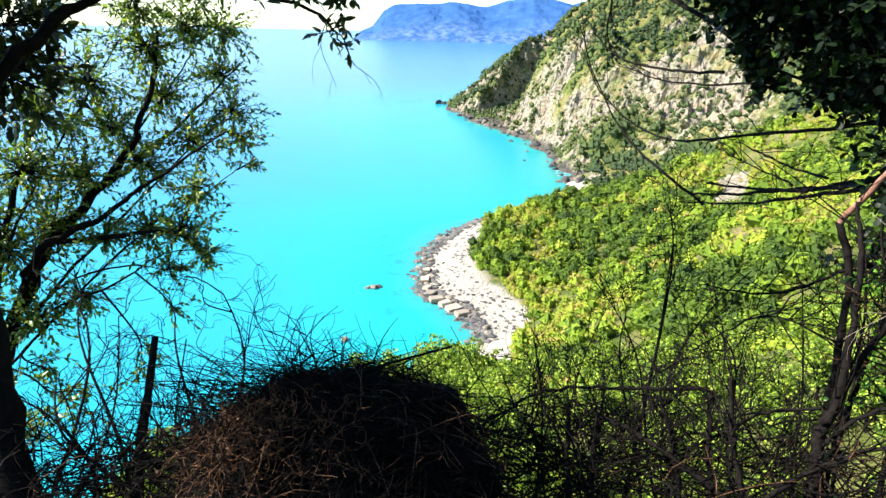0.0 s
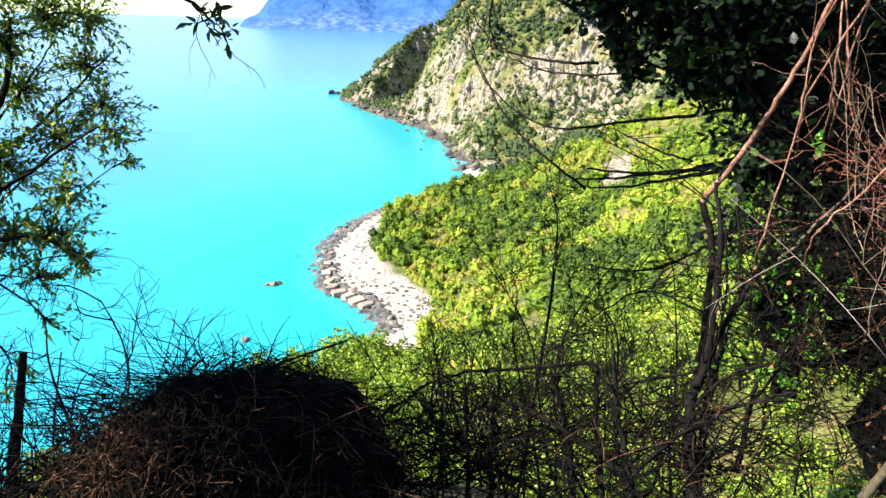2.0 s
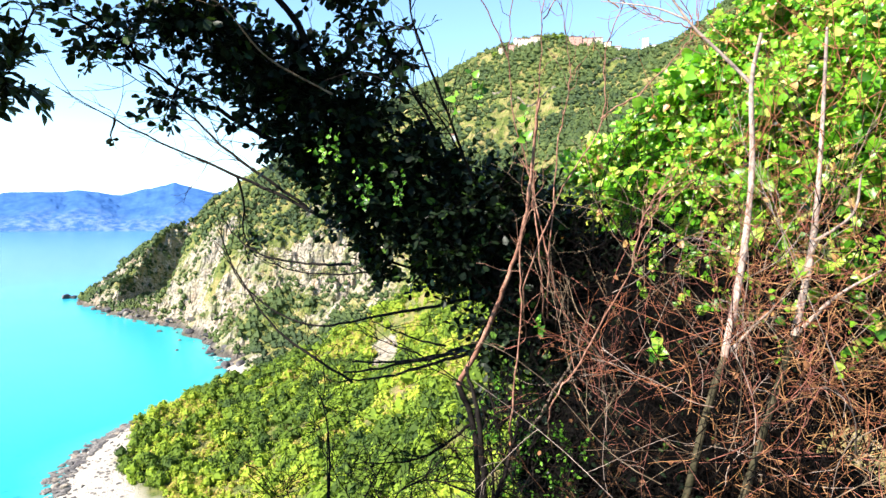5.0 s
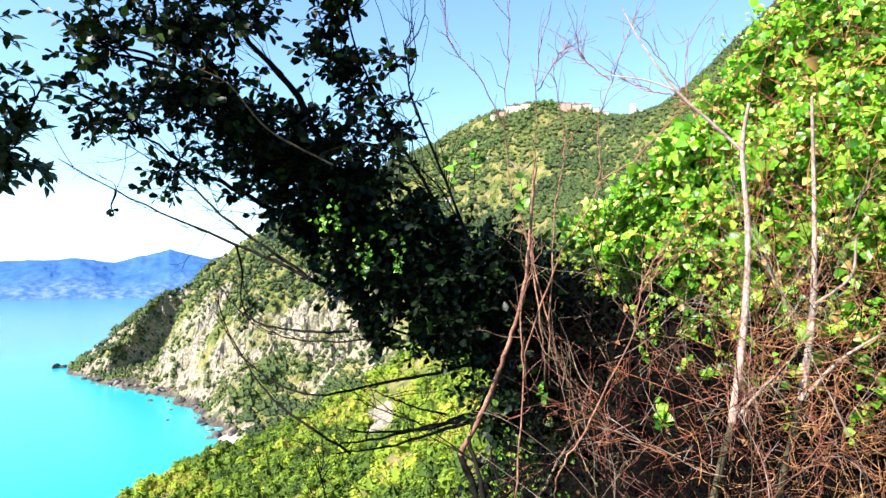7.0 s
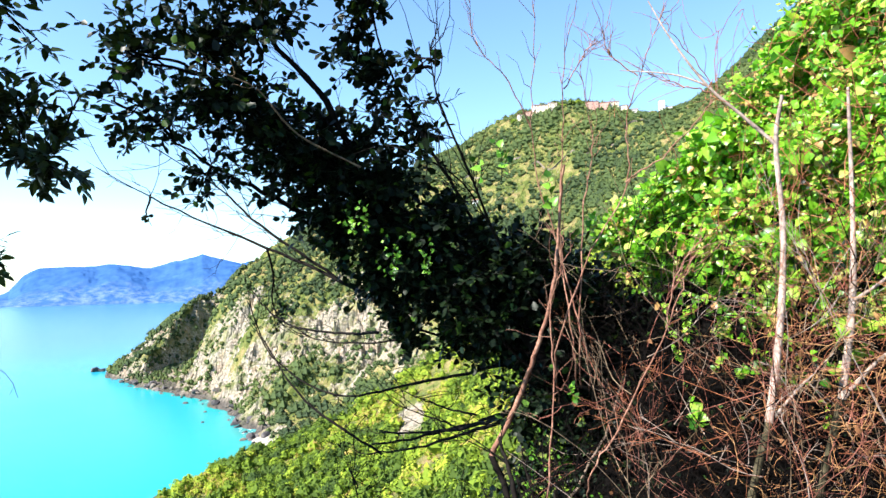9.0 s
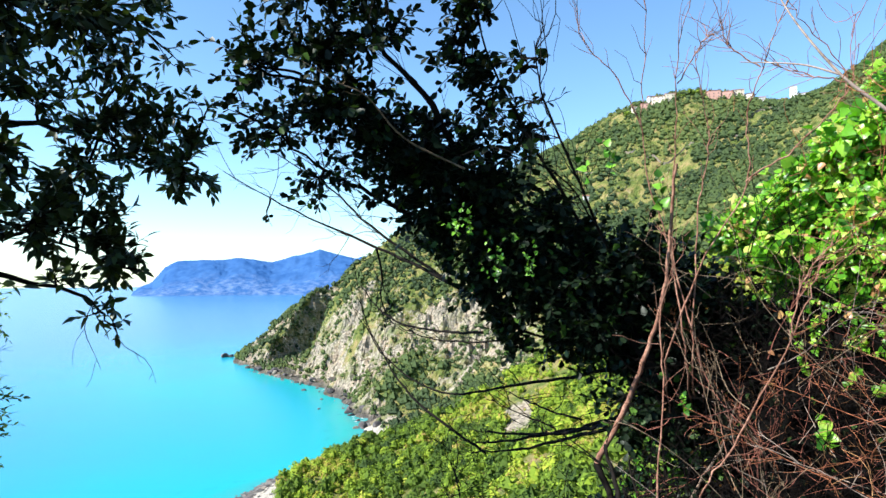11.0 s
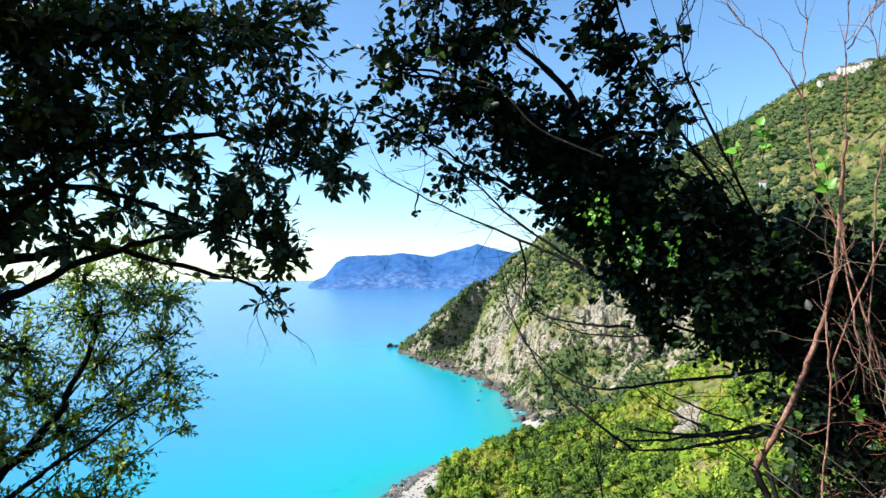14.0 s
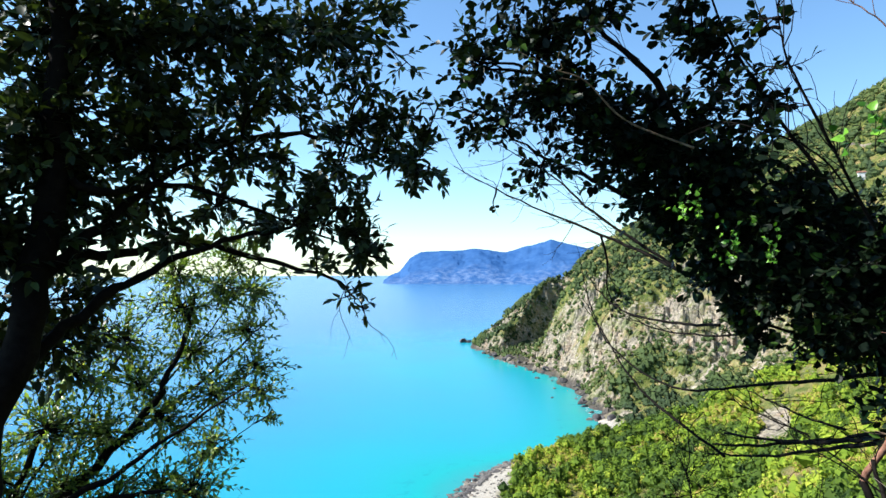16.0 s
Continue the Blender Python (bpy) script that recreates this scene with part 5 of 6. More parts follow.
# small-leaved young shrub under the crooked tree
tree("young_shrub", "small dark green leafy shrub under the crooked tree", "shrub", (1.62, 2.05, 98.30),
     ([(1.465, 1.682, 98.428), (1.582, 1.827, 98.622), (1.691, 1.963, 98.849), (1.773, 2.076, 99.058)], 0.012, 0.004),
     [([(1.582, 1.827, 98.622), (1.727, 1.857, 98.844), (1.857, 1.908, 99.011)], 0.007, 0.003), ([(1.691, 1.963, 98.849), (1.635, 2.072, 98.967), (1.652, 2.190, 99.107)], 0.006, 0.002)],
     [((1.665, 2.192, 99.132), 0.12, 1), ((1.773, 2.076, 99.058), 0.14, 1), ((1.648, 2.041, 98.925), 0.13, 1), ((1.790, 1.915, 98.912), 0.14, 1), ((1.864, 1.925, 99.055), 0.13, 1), ((1.551, 1.953, 98.768), 0.12, 0.8), ((1.674, 1.844, 98.754), 0.14, 0.9), ((1.808, 1.781, 98.845), 0.12, 0.8), ((1.687, 2.304, 99.311), 0.1, 0.8), ((1.804, 2.198, 99.254), 0.1, 0.8)],
     leaf_shape(0.030, 0.015), LAUREL, BARK, twigs=60, count=9, size=0.9, spread=55, bare=2)


def bare_plant(name, label, base, stems, material, depth=3, r0=0.009, fork=4, length=0.45, spread=0.6, up=0.25):
    """A leafless plant: stems that fork and fork again. stems: start and tip."""
    top = thing(name, base, label, "shrub")
    tw = Tubes()

    def grow(line, r, level):
        for _ in range(rng.integers(fork - 1, fork + 2)):
            i = rng.integers(len(line) // 3, len(line))
            d = unit(line[i] - line[i - 1])
            d = unit(d + rng.normal(0, spread, 3) + np.array([0, 0, up]))
            e = line[i] + d * length * rng.uniform(0.5, 1.2) * 0.62 ** level
            sub = tw.twig(line[i], e, max(r * 0.7, 0.0016), max(r * 0.35, 0.001), 0.2, 6, 3)
            if level < depth:
                grow(sub, r * 0.55, level + 1)

    for a, b in stems:
        t = Tubes()
        line = t.twig(a, b, r0, r0 * 0.3, 0.16, 14, 6)
        part("stem", t.mesh("stem", material), top)
        grow(line, r0 * 0.6, 1)
    part("twig_growth", tw.mesh("twigs", material), top, kind="stuff")
    return top


# leafless scrub at the edge of the drop
bare_plant("bare_shrub", "leafless dark twiggy shrub at the edge of the drop", (0.823, 1.839, 98.056),
           [((0.452, 1.823, 98.061), (0.408, 2.442, 98.692)), ((0.517, 1.844, 98.097), (0.530, 2.218, 98.555)), ((0.657, 1.797, 98.095), (0.968, 2.634, 99.268)), ((0.616, 1.760, 98.188), (0.647, 2.088, 98.592)), ((0.823, 1.839, 98.056), (0.962, 2.477, 99.116)),
            ((0.920, 1.819, 98.081), (0.677, 2.712, 98.910)), ((1.032, 1.793, 98.113), (1.282, 2.420, 99.046)), ((1.070, 1.735, 98.229), (1.131, 2.085, 98.711)), ((1.233, 1.811, 98.100), (1.105, 2.415, 98.835)), ((0.787, 1.632, 98.277), (0.429, 2.305, 98.660)),
            ((1.279, 1.746, 98.224), (1.494, 2.387, 98.965)), ((0.774, 1.990, 97.893), (0.849, 2.588, 98.742))], BARK, 3, 0.008, 5, 0.5, 0.75, 0.1)
bare_plant("bare_sapling", "dark leafless sapling rising from the scrub", (1.384, 1.762, 98.158),
           [((1.384, 1.762, 98.158), (1.729, 2.438, 99.177)), ((1.352, 1.695, 98.228), (1.662, 2.148, 98.984))], BARK, 3, 0.010, 4, 0.5, 0.6)
bare_plant("dead_scrub", "tangle of dead twigs below the grey-leaved tree", (-1.328, 1.963, 97.850),
           [((-1.628, 1.851, 97.960), (-1.964, 2.773, 98.811)), ((-1.605, 2.017, 97.783), (-1.638, 2.853, 98.539)), ((-1.249, 1.988, 97.826), (-1.728, 2.755, 98.707)), ((-1.280, 1.829, 97.996), (-1.191, 2.598, 98.561)), ((-0.997, 1.913, 97.915), (-1.051, 2.743, 98.731)), ((-0.841, 1.836, 98.060), (-1.164, 2.453, 98.724)),
            ((-1.480, 1.755, 98.069), (-1.886, 2.251, 98.728)), ((-0.993, 1.796, 98.096), (-1.535, 2.155, 98.586)), ((-0.708, 1.721, 98.184), (-1.168, 2.084, 98.540)), ((-1.252, 1.714, 98.173), (-1.656, 2.065, 98.589))], BARK, 3, 0.010, 4, 0.45, 0.7, 0.1)
top = thing("stump_post", (-1.073, 1.736, 98.156), "broken dark stem standing among twigs", "stump")
t = Tubes()
t.add(spline([(-1.077, 1.708, 98.133), (-1.129, 1.954, 98.428), (-1.131, 2.077, 98.597), (-1.129, 2.196, 98.790)], 5), 0.024, 0.013, 8, 0.08)
part("stem", t.mesh("stem", BARK), top)

top = thing("forked_sapling", (1.224, 1.471, 98.230), "black forked leafless sapling with crossing dead branches", "sapling")
side = Tubes()
for k, (pts, r0, r1) in enumerate((
        ([(1.232, 1.469, 98.233), (1.306, 1.797, 98.634), (1.371, 1.857, 98.786), (1.423, 1.951, 99.014), (1.476, 2.074, 99.232), (1.486, 2.188, 99.416)], 0.024, 0.007),
        ([(1.313, 1.811, 98.660), (1.445, 1.921, 98.865), (1.558, 1.987, 99.017), (1.671, 2.045, 99.196)], 0.015, 0.006),
        ([(1.046, 1.668, 98.450), (0.823, 1.866, 98.549), (0.602, 2.043, 98.598)], 0.013, 0.009),
        ([(0.997, 1.477, 98.239), (1.037, 1.684, 98.462), (1.032, 1.822, 98.625), (1.038, 1.946, 98.812)], 0.015, 0.008),
        ([(1.039, 1.677, 98.455), (1.206, 1.697, 98.604), (1.368, 1.671, 98.724), (1.559, 1.591, 98.842)], 0.010, 0.005),
        ([(1.013, 2.028, 98.718), (0.706, 2.116, 98.661), (0.439, 2.155, 98.617), (0.185, 2.109, 98.498)], 0.009, 0.003),
        ([(0.830, 1.590, 98.254), (0.865, 1.909, 98.542), (0.842, 2.070, 98.665)], 0.015, 0.009),
        ([(0.928, 1.563, 98.278), (0.970, 1.838, 98.514), (1.019, 2.024, 98.716)], 0.012, 0.008),
        ([(0.468, 1.665, 98.196), (0.481, 1.891, 98.439), (0.490, 2.034, 98.633)], 0.010, 0.008),
        ([(0.527, 1.656, 98.203), (0.563, 1.851, 98.416), (0.595, 1.996, 98.617)], 0.009, 0.007),
        ([(1.329, 1.867, 98.756), (1.156, 1.929, 98.684), (0.896, 1.935, 98.507), (0.602, 1.975, 98.420), (0.248, 2.005, 98.369)], 0.006, 0.003),
        ([(0.999, 2.203, 98.793), (1.241, 2.168, 98.959), (1.446, 2.024, 98.929)], 0.003, 0.004),
        ([(1.307, 1.802, 98.643), (1.467, 1.793, 98.800), (1.656, 1.685, 98.888)], 0.008, 0.005))):
    t = Tubes()
    line = spline(pts, 7)
    line = line + rng.normal(0, 0.003, line.shape)
    t.add(line, r0, r1, 7, 0.07)
    part("trunk" if k == 0 else "limb", t.mesh("limb", BARK), top)
    for _ in range(12):
        i = rng.integers(len(line) // 3, len(line) - 1)
        d = unit(unit(line[i + 1] - line[i]) + rng.normal(0, 0.6, 3) + np.array([0, 0, 0.15]))
        sub = side.twig(line[i], line[i] + d * rng.uniform(0.1, 0.5), 0.0035, 0.0014, 0.2, 6, 3)
        side.twig(sub[3], sub[3] + unit(d + rng.normal(0, 0.6, 3)) * rng.uniform(0.08, 0.25), 0.002, 0.001, 0.2, 5, 3)
part("twig_growth", side.mesh("twigs", BARK), top, kind="stuff")

# pile of cut brush
PILE = np.array((-0.320, 1.791, 98.540))
top = thing("brush_pile", (-0.284, 1.636, 98.409), "heap of dead brushwood and dry stalks at the path edge", "brush pile")
v, f = ico(4)
lump = np.array([noise.noise(Vector(q * 3.0)) for q in v])
v = v * (1 + 0.22 * lump[:, None]) * np.array([0.50, 0.36, 0.35])
# solid near-black core, the shade inside the heap put into its colour
part("core", raw_mesh("core", v + PILE + np.array([0.02, 0.03, -0.07]), f, CORE_SHADE, False), top)


def pile_spot(low, high):
    """A place on the heap's skin and the way out of it there."""
    q = unit(rng.normal(0, 1, 3))
    q[2] = abs(q[2]) - 0.15
    return PILE + q * np.array([0.51, 0.37, 0.37]) * rng.uniform(low, high), q


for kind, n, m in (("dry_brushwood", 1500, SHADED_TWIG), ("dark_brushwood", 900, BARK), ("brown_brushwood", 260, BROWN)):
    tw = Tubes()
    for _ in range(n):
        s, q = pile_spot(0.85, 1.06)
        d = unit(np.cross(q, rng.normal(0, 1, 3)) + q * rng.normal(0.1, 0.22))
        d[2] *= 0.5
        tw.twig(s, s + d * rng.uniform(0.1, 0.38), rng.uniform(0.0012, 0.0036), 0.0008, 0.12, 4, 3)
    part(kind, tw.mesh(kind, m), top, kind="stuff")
# stiff twigs sticking out of the top, most of them swept to one side
tw = Tubes()
for _ in range(120):
    s = PILE + np.array([rng.uniform(-0.42, 0.12), rng.uniform(-0.15, 0.2), 0.25 + rng.uniform(-0.06, 0.05)])
    d = unit(np.array([rng.normal(-0.75, 0.6), rng.normal(0, 0.4), rng.uniform(0.05, 0.6)]))
    line = tw.twig(s, s + d * rng.uniform(0.1, 0.34), rng.uniform(0.0016, 0.0034), 0.001, 0.1, 5, 4)
    for _ in range(2):
        k = rng.integers(2, 5)
        tw.twig(line[k], line[k] + unit(d + rng.normal(0, 0.5, 3)) * rng.uniform(0.04, 0.12), 0.0014, 0.0008, 0.14, 4, 3)
for _ in range(7):
    s = PILE + np.array([rng.uniform(-0.20, 0.0), rng.uniform(-0.05, 0.15), 0.26])
    line = tw.twig(s, s + np.array([rng.normal(0.03, 0.07), 0.05, rng.uniform(0.14, 0.24)]), 0.0028, 0.0012, 0.1, 6, 4)
    tw.twig(line[3], line[3] + np.array([rng.normal(0, 0.07), 0.02, rng.uniform(0.05, 0.12)]), 0.0018, 0.001, 0.1, 4, 3)
part("loose_brushwood", tw.mesh("loose_twigs", BARK), top, kind="stuff")
# withered fern and leaf, browner tones painting the flank that catches the sun
tw, fo = Tubes(), Foliage()
for _ in range(330):
    q = unit(np.array([rng.normal(-0.42, 0.25), rng.uniform(-0.8, -0.2), rng.uniform(0.25, 1.0)]))
    s = PILE + q * np.array([0.51, 0.37, 0.37]) * rng.uniform(0.98, 1.14)
    d = unit(rng.normal(0, 1, 3) * np.array([0.6, 0.5, 1.0]) + np.array([0, -0.1, -0.2]))
    line = tw.twig(s, s + d * rng.uniform(0.03, 0.13), 0.0018, 0.0008, 0.3, 5, 3)
    fo.sprig(line, 2, 70, rng.uniform(0.12, 0.26), 0.3, 0.3)
part("withered_growth", tw.mesh("withered_stalks", BROWN), top, "brown withered stalks", kind="stuff")
part("leaf_litter", fo.mesh("dry_leaves", IVY_LEAF, WITHERED), top, kind="stuff")
t = Tubes()
t.add(spline([(-0.305, 1.856, 98.830), (-0.200, 1.900, 98.862), (-0.118, 1.944, 98.868), (0.042, 2.005, 98.886)], 5), 0.008, 0.003, 6, 0.1)
part("stick", t.mesh("stick", BARK), top)

# ---- bramble thicket on the landward side ----
THICKET = thing("bramble_thicket", (2.003, 1.448, 99.074), "thicket of dead brambles and dry stems on the bank", "thicket")
FRONT = [((1.914, 2.097, 99.733), 0.3), ((2.101, 1.780, 99.804), 0.35), ((2.221, 1.471, 99.828), 0.35), ((2.288, 1.185, 99.892), 0.35), ((1.897, 1.748, 99.419), 0.35), ((2.027, 1.458, 99.469), 0.35), ((2.121, 1.158, 99.528), 0.35), ((2.259, 0.978, 99.730), 0.35),
         ((2.191, 1.854, 100.137), 0.25), ((1.670, 1.673, 99.101), 0.35), ((1.921, 1.276, 99.195), 0.35), ((2.036, 0.978, 99.331), 0.35)] + [((1.880, 1.499, 98.828), .3), ((2.011, 1.231, 98.943), .35), ((2.086, 0.987, 99.059), .35), ((1.818, 1.116, 98.741), .35), ((1.935, 0.851, 98.890), .35)]
v, f = ico(4)
lump = np.array([noise.noise(Vector(q * 4.0)) for q in v])
# near-black lumps added to fill the tangle with painted shade
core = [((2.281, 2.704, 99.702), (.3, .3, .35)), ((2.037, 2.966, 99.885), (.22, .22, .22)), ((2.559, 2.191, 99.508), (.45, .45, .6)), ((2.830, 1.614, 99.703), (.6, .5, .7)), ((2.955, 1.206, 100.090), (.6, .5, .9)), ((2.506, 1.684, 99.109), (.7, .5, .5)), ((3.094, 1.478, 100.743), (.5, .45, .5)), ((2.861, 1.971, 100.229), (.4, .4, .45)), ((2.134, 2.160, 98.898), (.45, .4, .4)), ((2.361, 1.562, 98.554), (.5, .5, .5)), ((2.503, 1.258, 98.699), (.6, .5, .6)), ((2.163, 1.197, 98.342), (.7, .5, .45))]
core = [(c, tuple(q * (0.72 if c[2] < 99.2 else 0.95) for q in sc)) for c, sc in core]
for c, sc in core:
    part("core_shade", raw_mesh("core_shade", v * (1 + 0.3 * lump[:, None]) * np.array(sc) + np.array(c), f, CORE_SHADE, False), THICKET, "near-black lump standing in for the shade inside the tangle")
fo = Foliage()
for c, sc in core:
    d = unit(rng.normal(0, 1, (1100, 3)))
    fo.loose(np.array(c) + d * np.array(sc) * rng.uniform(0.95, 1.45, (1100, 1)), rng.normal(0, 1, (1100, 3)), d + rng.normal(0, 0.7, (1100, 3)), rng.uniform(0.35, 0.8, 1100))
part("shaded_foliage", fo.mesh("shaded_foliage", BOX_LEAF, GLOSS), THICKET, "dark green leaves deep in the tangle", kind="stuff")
OUT = np.array([-0.11, -0.07, 0.0])


def cane(tw, start, way, length, r, sides=3, forks=4, level=0):
    """A dead bramble cane or twig: nearly straight, kinked, with side twigs that fork again."""
    line = tw.twig(start, start + way * length, r, max(r * 0.45, 0.0006), 0.09, 7, sides, rng.uniform(-0.05, 0.08))
    if level > 1:
        return
    for _ in range(rng.integers(forks - 2, forks + 1)):
        k = rng.integers(2, 7)
        cane(tw, line[k], unit(way + rng.normal(0, 0.62, 3)), length * rng.uniform(0.18, 0.5), max(r * 0.6, 0.0007), 3, forks - 1, level + 1)


# light cane colours keep to the sunny side; near-black twigs paint the shade
SUNNY = (2, 3, 3, 6, 6, 7, 7, 10, 11, 11, 5, 3, 7, 1, 6, 4)
for kind, n, m, rr, reach in (("rust_cane_tangle", 56, RUST, 0.0013, 0.6), ("red_cane_tangle", 80, RED, 0.0013, 0.75), ("pale_cane_tangle", 34, PALE, 0.0016, 0.8), ("tan_cane_tangle", 60, TAN, 0.0014, 0.7)):
    tw = Tubes()
    for _ in range(n):
        c, rad = FRONT[SUNNY[rng.integers(16)]]
        at = np.array(c) + in_ball(1)[0] * rad * 1.1 + OUT
        cane(tw, at, unit(rng.normal(0, 1, 3) * np.array([0.7, 0.7, 0.9]) + np.array([0, 0, 0.95])), rng.uniform(0.2, reach), rr * rng.uniform(0.6, 1.4))
    part(kind, tw.mesh(kind, m), THICKET, kind="stuff")
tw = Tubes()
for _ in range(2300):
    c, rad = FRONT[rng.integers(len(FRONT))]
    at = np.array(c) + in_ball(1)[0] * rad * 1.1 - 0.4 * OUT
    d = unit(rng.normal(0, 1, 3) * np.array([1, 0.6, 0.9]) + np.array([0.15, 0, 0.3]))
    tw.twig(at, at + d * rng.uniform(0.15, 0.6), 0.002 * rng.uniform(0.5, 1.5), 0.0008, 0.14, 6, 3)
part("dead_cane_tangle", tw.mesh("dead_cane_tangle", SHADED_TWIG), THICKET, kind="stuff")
tw = Tubes()
for _ in range(55):
    c, rad = FRONT[(4, 5, 9, 10, 12, 12, 13, 13, 15)[rng.integers(9)]]
    at = np.array(c) + in_ball(1)[0] * rad * 1.2 + 0.3 * OUT
    cane(tw, at, unit(rng.normal(0, 1, 3) * np.array([0.8, 0.7, 0.8]) + np.array([0, 0, 0.3])), rng.uniform(0.2, 0.6), 0.0016 * rng.uniform(0.6, 1.4))
part("brown_cane_tangle", tw.mesh("brown_cane_tangle", BROWN), THICKET, kind="stuff")
for kind, n, m in (("fine_growth", 720, STRAW), ("fine_rust_growth", 420, RUST)):
    tw = Tubes()
    for _ in range(n):
        c, rad = FRONT[[3, 3, 7, 7, 6, 11, 14, 16][rng.integers(8)]]
        at = np.array(c) + in_ball(1)[0] * rad * 1.2 + OUT
        tw.twig(at, at + unit(rng.normal(0, 1, 3)) * rng.uniform(0.04, 0.2), 0.001, 0.0006, 0.25, 5, 3)
    part(kind, tw.mesh(kind, m), THICKET, kind="stuff")

IVY_MASS = thing("climbing_ivy", (2.421, 1.356, 100.310), "sunlit bright green climbing ivy over the bramble bank", "ivy")
fo, tw = Foliage(), Tubes()
for c, rad, n in (((2.567, 1.202, 101.050), .32, 90), ((2.582, 1.435, 100.988), .28, 80), ((2.543, 1.591, 100.802), .24, 70), ((2.539, 1.238, 100.701), .30, 80), ((2.468, 1.767, 100.599), .24, 80), ((2.474, 1.430, 100.479), .26, 70), ((2.527, 1.140, 100.404), .26, 50),
                  ((2.330, 1.972, 100.430), .22, 80), ((2.177, 2.149, 100.302), .18, 50), ((2.334, 1.673, 100.257), .24, 60), ((2.216, 1.974, 100.164), .2, 40), ((2.426, 1.362, 100.156), .24, 40), ((2.441, 1.125, 100.091), .2, 20), ((2.238, 1.634, 99.949), .2, 14), ((2.592, 1.064, 100.818), .35, 70), ((2.429, 1.025, 100.248), .26, 60), ((2.409, 1.183, 100.215), .22, 50), ((2.352, 1.480, 100.135), .2, 36), ((2.266, 1.766, 100.088), .18, 26), ((2.439, 1.038, 100.566), .3, 60), ((2.371, 1.276, 100.580), .22, 40), ((2.188, 1.445, 99.939), .22, 16), ((2.293, 1.186, 99.971), .24, 22), ((2.286, 0.969, 99.910), .24, 24), ((2.116, 1.703, 99.926), .2, 10), ((2.142, 1.203, 99.743), .26, 9), ((2.190, 0.980, 99.666), .26, 9), ((2.038, 1.511, 99.665), .24, 6)):
    c = np.array(c)
    for e in c + in_ball(int(n * (2.1 if c[2] > 100.32 else 1.5 if c[2] > 100.1 else 0.5))) * rad:
        s = c + in_ball(1)[0] * rad * 0.8
        line = tw.twig(s, e, 0.0015, 0.0008, 0.18, 5, 3)
        fo.sprig(line, 15, 70, rng.choice([0.5, 0.7, 0.9, 1.25], p=[.38, .36, .2, .06]), 0.4, 0.05, (-0.9, -0.35, 0.65))
for _ in range(240):
    c = np.array((2.270, 1.150, 100.420)) + rng.normal(0, 1, 3) * np.array([0.22, 0.28, 0.36])
    tw.twig(c, c + unit(rng.normal(0, 1, 3) * np.array([0.6, 0.6, 1.2])) * rng.uniform(0.12, 0.45), 0.0015, 0.0007, 0.25, 7, 3)
part("runner_growth", tw.mesh("runners", RUST), IVY_MASS, kind="stuff")
part("foliage", fo.mesh("foliage", IVY_LEAF, IVY), IVY_MASS, kind="stuff")
fo = Foliage()
for c, rad in FRONT:
    q = np.array(c) + in_ball(14) * rad * 1.1
    fo.loose(q, rng.normal(0, 1, (14, 3)), rng.normal(0, 1, (14, 3)), rng.uniform(0.3, 0.6, 14))
part("leaf_litter", fo.mesh("dead_leaves", IVY_LEAF, DEAD), THICKET, kind="stuff")

# bare saplings in the thicket
def sapling_foot(pts, r0, r1):
    t = Tubes()
    t.add(spline(pts, 7), r0, r1, 8, 0.06)
    # mossy foot, its colour darkened to paint the shade low in the brambles
    part("stem_foot", t.mesh("stem_foot", MOSSY_SHADED), top, "mossy foot of the stem, darkened for the shade there")


top = thing("pale_sapling", (1.761, 1.233, 99.211), "slender pale bare sapling standing in the brambles", "sapling", "saplings in the thicket")
for k, (pts, r0, r1) in enumerate((([(1.908, 1.241, 99.610), (1.971, 1.231, 99.941), (2.006, 1.235, 100.245), (1.989, 1.238, 100.523), (1.974, 1.200, 100.679)], 0.014, 0.006),
                                   ([(1.989, 1.238, 100.523), (1.916, 1.306, 100.627), (1.844, 1.386, 100.745), (1.757, 1.457, 100.913), (1.704, 1.510, 101.064)], 0.007, 0.002),
                                   ([(1.844, 1.386, 100.745), (1.783, 1.482, 100.802), (1.688, 1.638, 100.850)], 0.004, 0.0015), ([(1.908, 1.241, 99.610), (1.975, 1.179, 99.724), (2.039, 1.103, 99.838)], 0.006, 0.002))):
    t = Tubes()
    t.add(spline(pts, 7), r0, r1, 8, 0.05)
    part("stem" if k == 0 else "branch", t.mesh("stem", PALE), top)
sapling_foot([(1.440, 1.164, 98.779), (1.638, 1.224, 98.993), (1.754, 1.241, 99.209), (1.838, 1.253, 99.418), (1.908, 1.241, 99.610)], 0.0130, 0.0120)
top = thing("pale_sapling", (1.864, 1.103, 99.238), "slender pale bare sapling standing in the brambles", "sapling", "saplings in the thicket")
for k, (pts, r0, r1) in enumerate((([(2.056, 1.094, 99.694), (2.120, 1.087, 99.982), (2.166, 1.099, 100.281), (2.153, 1.090, 100.698)], 0.014, 0.005),
                                   ([(2.056, 1.094, 99.694), (2.097, 0.996, 99.829), (2.110, 0.874, 99.926)], 0.008, 0.003), ([(2.123, 1.083, 100.000), (2.127, 0.971, 100.093), (2.132, 0.954, 100.216)], 0.006, 0.003))):
    t = Tubes()
    t.add(spline(pts, 7), r0, r1, 8, 0.05)
    part("stem" if k == 0 else "branch", t.mesh("stem", PALE), top)
sapling_foot([(1.549, 1.059, 98.807), (1.746, 1.103, 99.022), (1.860, 1.108, 99.237), (1.959, 1.101, 99.476), (2.056, 1.094, 99.694)], 0.0130, 0.0115)
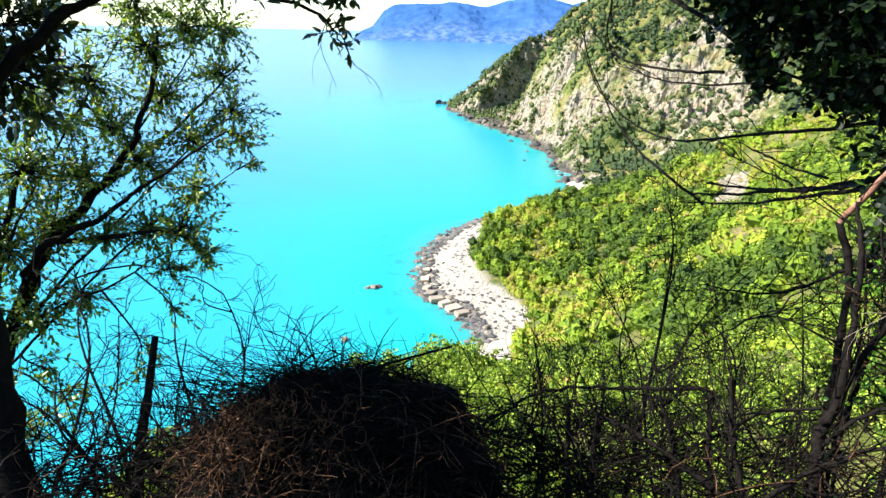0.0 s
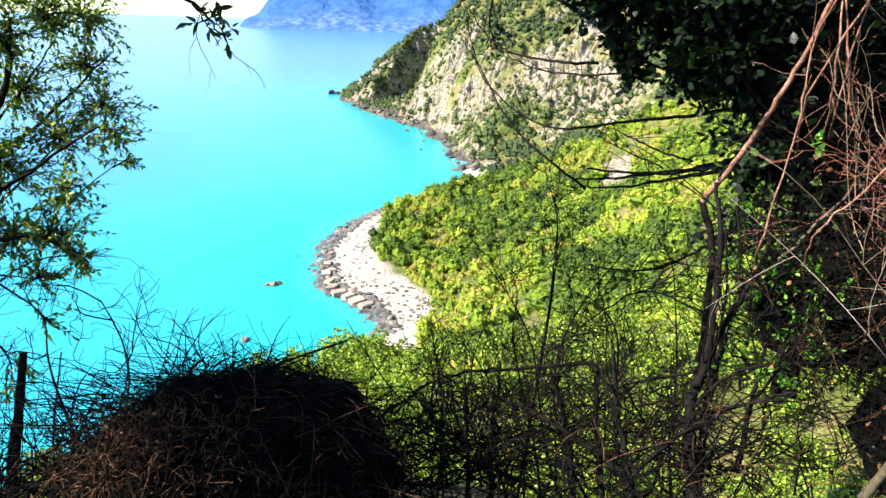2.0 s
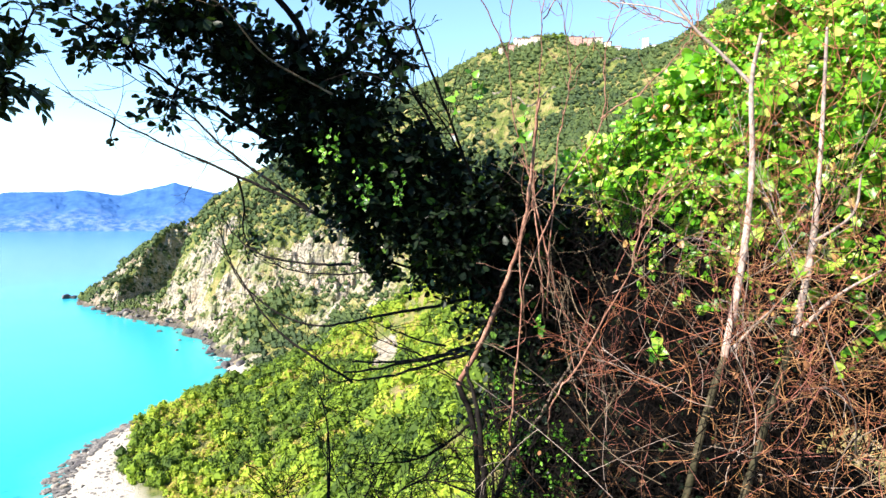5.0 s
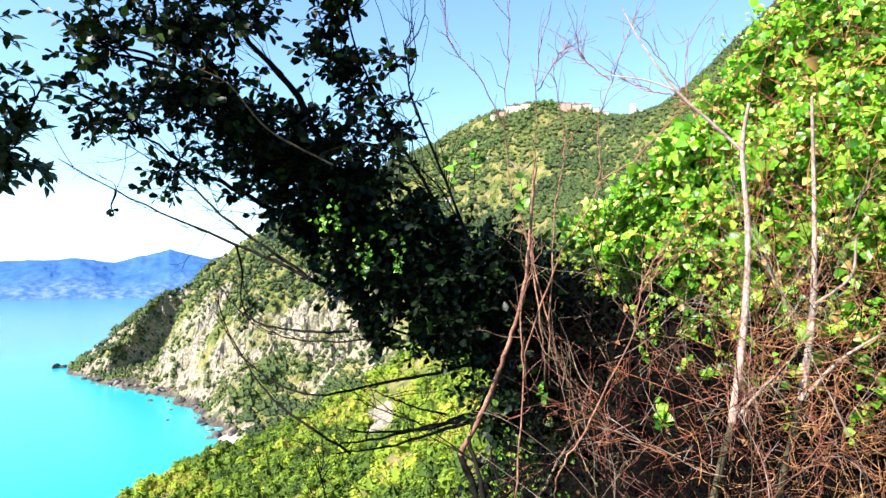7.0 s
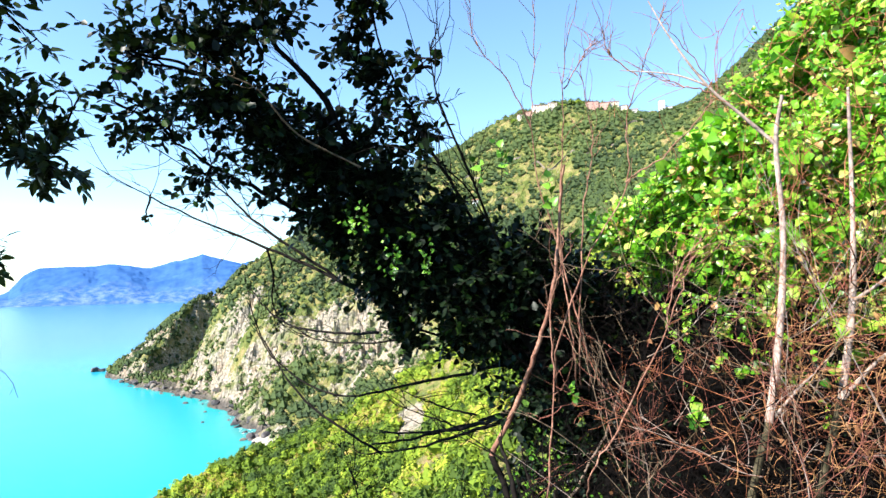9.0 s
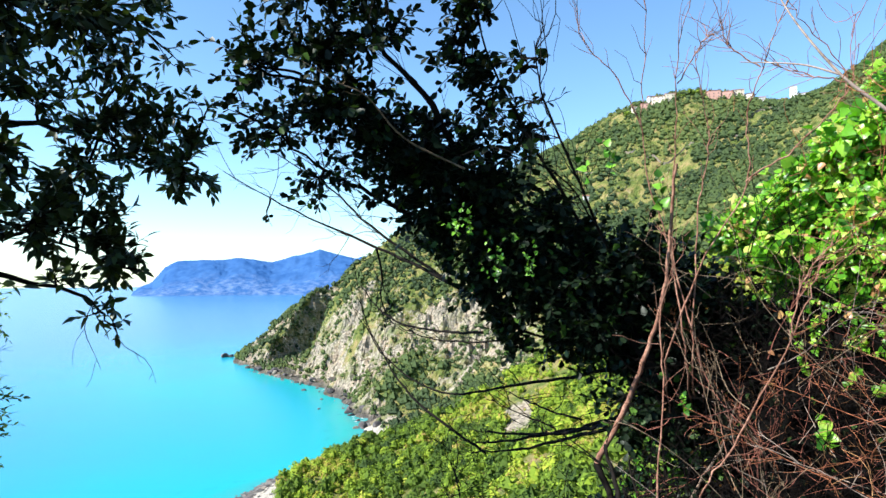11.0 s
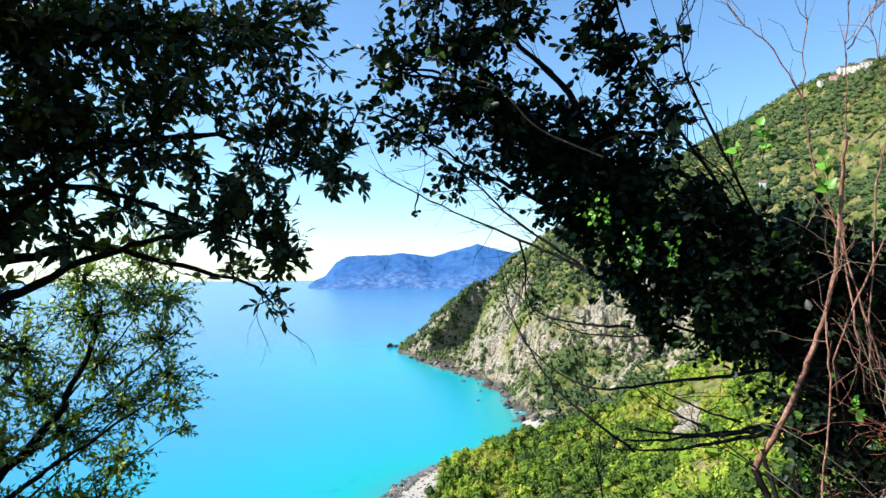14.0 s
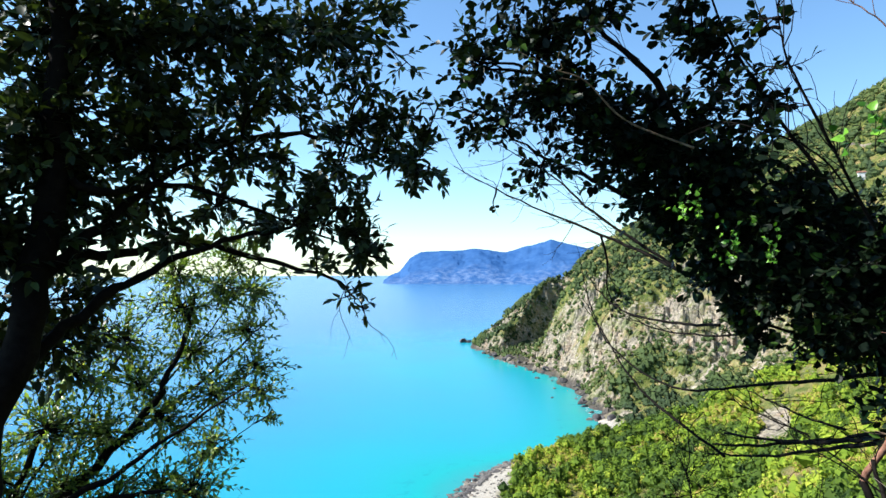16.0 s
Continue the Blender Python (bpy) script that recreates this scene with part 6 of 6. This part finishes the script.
for base, stems in (((1.652, 1.975, 99.427), ([(1.738, 1.992, 99.769), (1.706, 2.044, 100.218), (1.635, 2.071, 100.472), (1.579, 2.045, 100.763), (1.550, 1.975, 101.011), (1.484, 1.888, 101.275)], [(1.584, 2.053, 100.719), (1.466, 2.070, 100.920), (1.341, 2.096, 101.052), (1.278, 2.039, 101.248)])),
                    ((1.668, 1.962, 99.429), ([(1.810, 1.996, 99.765), (1.745, 2.077, 100.220), (1.726, 2.027, 100.655), (1.685, 1.952, 100.974), (1.673, 1.852, 101.201)], [(1.701, 1.980, 100.871), (1.742, 1.891, 101.005), (1.764, 1.847, 101.058)])),
                    ((1.699, 1.814, 99.466), ([(1.619, 1.959, 99.778), (1.731, 1.896, 100.148), (1.836, 1.773, 100.442), (1.813, 1.730, 100.705), (1.821, 1.643, 100.907), (1.823, 1.545, 101.088)], [(1.834, 1.771, 100.462), (1.947, 1.624, 100.589), (2.007, 1.494, 100.760), (1.906, 1.534, 100.938), (1.809, 1.568, 101.076)], [(1.813, 1.674, 100.855), (1.722, 1.724, 100.944), (1.682, 1.719, 101.030)], [(2.003, 1.495, 100.770), (1.935, 1.563, 100.803), (1.843, 1.641, 100.858)])),
                    ((1.779, 1.999, 99.409), ([(1.818, 2.054, 99.757), (1.849, 2.045, 100.361), (1.860, 1.986, 100.632), (1.805, 1.967, 100.854), (1.754, 1.942, 101.024)],)),
                    ((1.481, 1.792, 99.295), ([(1.450, 1.813, 99.291), (1.540, 1.875, 99.690), (1.551, 1.907, 99.957), (1.590, 1.883, 100.126), (1.597, 1.873, 100.253)],)),
                    ((1.515, 1.611, 99.265), ([(1.516, 1.662, 99.374), (1.646, 1.621, 99.578), (1.792, 1.546, 99.901), (1.856, 1.489, 100.126), (1.896, 1.439, 100.199)], [(1.792, 1.546, 99.901), (1.824, 1.526, 100.088), (1.886, 1.450, 100.236)]))):
    top = thing("bare_sapling", base, "thin leafless reddish sapling reaching above the brambles", "sapling", "saplings in the thicket")
    tw = Tubes()
    for k, pts in enumerate(stems):
        t = Tubes()
        x, y, z = pts[0]
        foot = [(x * 1.2, y * 1.2, z - 0.32)] if k == 0 else []
        line = spline(foot + list(pts), 7)
        line = line + rng.normal(0, 0.003, line.shape)
        t.add(line, 0.0042 if k == 0 else 0.003, 0.0013, 6, 0.05)
        part("stem" if k == 0 else "branch", t.mesh("stem", ROSY), top)
        for _ in range(14):
            i = rng.integers(len(line) // 3, len(line) - 1)
            d = unit(unit(line[i + 1] - line[i]) + rng.normal(0, 0.4, 3))
            tw.twig(line[i], line[i] + d * rng.uniform(0.06, 0.22), 0.0016, 0.0008, 0.12, 4, 3)
    part("twig_growth", tw.mesh("twigs", ROSY), top, kind="stuff")

# low tangle of dead stems along the edge of the path
UNDER = thing("undergrowth", (0.061, 1.706, 98.173), "dark tangle of dead twigs and stalks at the path edge", "undergrowth")
EDGE = [np.array(q) for q in ((-1.633, 1.784, 98.400), (-1.441, 1.803, 98.415), (-1.242, 1.816, 98.435), (-1.078, 1.891, 98.403), (-0.864, 1.889, 98.437), (-0.682, 1.844, 98.455), (0.183, 1.925, 98.415), (0.391, 1.897, 98.419), (0.591, 1.869, 98.449), (0.779, 1.819, 98.472), (0.954, 1.772, 98.518), (1.111, 1.698, 98.539), (1.304, 1.599, 98.589),
        (1.291, 1.832, 98.578), (1.477, 1.715, 98.603), (0.167, 2.068, 98.433), (0.388, 2.065, 98.469), (0.601, 2.035, 98.498), (0.802, 1.993, 98.536), (1.005, 1.924, 98.569), (-0.968, 2.005, 98.472), (-0.723, 1.990, 98.491))]
EDGE += EDGE[:6]
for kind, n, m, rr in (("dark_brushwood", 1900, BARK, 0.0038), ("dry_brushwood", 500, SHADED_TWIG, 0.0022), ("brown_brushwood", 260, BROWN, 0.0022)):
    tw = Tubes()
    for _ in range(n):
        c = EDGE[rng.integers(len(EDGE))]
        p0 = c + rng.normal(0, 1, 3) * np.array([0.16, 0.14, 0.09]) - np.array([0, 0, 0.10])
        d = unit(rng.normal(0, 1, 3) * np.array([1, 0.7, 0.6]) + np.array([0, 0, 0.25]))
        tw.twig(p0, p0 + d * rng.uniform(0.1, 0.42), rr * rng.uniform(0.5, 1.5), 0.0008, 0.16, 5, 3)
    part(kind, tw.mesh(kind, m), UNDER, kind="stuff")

# young sprigs in front of the dark shrub
for place, tip, n, big, m in (((0.905, 2.265, 100.264), (0.830, 2.201, 100.333), 7, 0.5, LAUREL), ((1.031, 2.219, 100.087), (0.950, 2.143, 100.184), 7, 0.5, LAUREL), ((1.152, 2.161, 100.087), (1.090, 2.079, 100.174), 5, 0.5, LAUREL), ((1.649, 1.897, 99.612), (1.579, 1.839, 99.676), 2, 0.6, LAUREL),
                              ((1.390, 1.991, 100.468), (1.326, 1.954, 100.557), 2, 0.95, LAUREL), ((1.326, 2.038, 100.435), (1.288, 1.989, 100.504), 1, 0.95, LAUREL), ((1.551, 1.892, 100.355), (1.498, 1.859, 100.426), 2, 0.9, LAUREL)):
    top = thing("young_sprig", place, "green young sprig in front of the dark shrub", "sprig", "young sprigs")
    tw, fo = Tubes(), Foliage()
    for _ in range(n):
        e = np.array(tip) + rng.normal(0, 0.04, 3)
        fo.sprig(tw.twig(place, e, 0.0016, 0.001, 0.12, 5, 4), 5, 60, big, 0.3, 0.35, (-0.7, -0.6, 0.6))
    part("stem", tw.mesh("stem", BARK), top)
    part("foliage", fo.mesh("foliage", IVY_LEAF, m), top, kind="stuff")
# dry pale twig on the shrub
top = thing("dry_twig", (0.652, 2.337, 100.671), "pale dry twig caught on the evergreen shrub", "twig")
tw = Tubes()
line = spline([(0.260, 2.286, 100.912), (0.396, 2.310, 100.850), (0.521, 2.331, 100.808), (0.686, 2.382, 100.666), (0.961, 2.421, 100.562)], 6)
tw.add(line, 0.0014, 0.0045, 5, 0.1)
for i in (4, 7, 11):
    tw.twig(line[i], line[i] + rng.normal(0, 0.07, 3), 0.0015, 0.0008, 0.15, 4, 3)
part("stem", tw.mesh("stem", TAN), top)
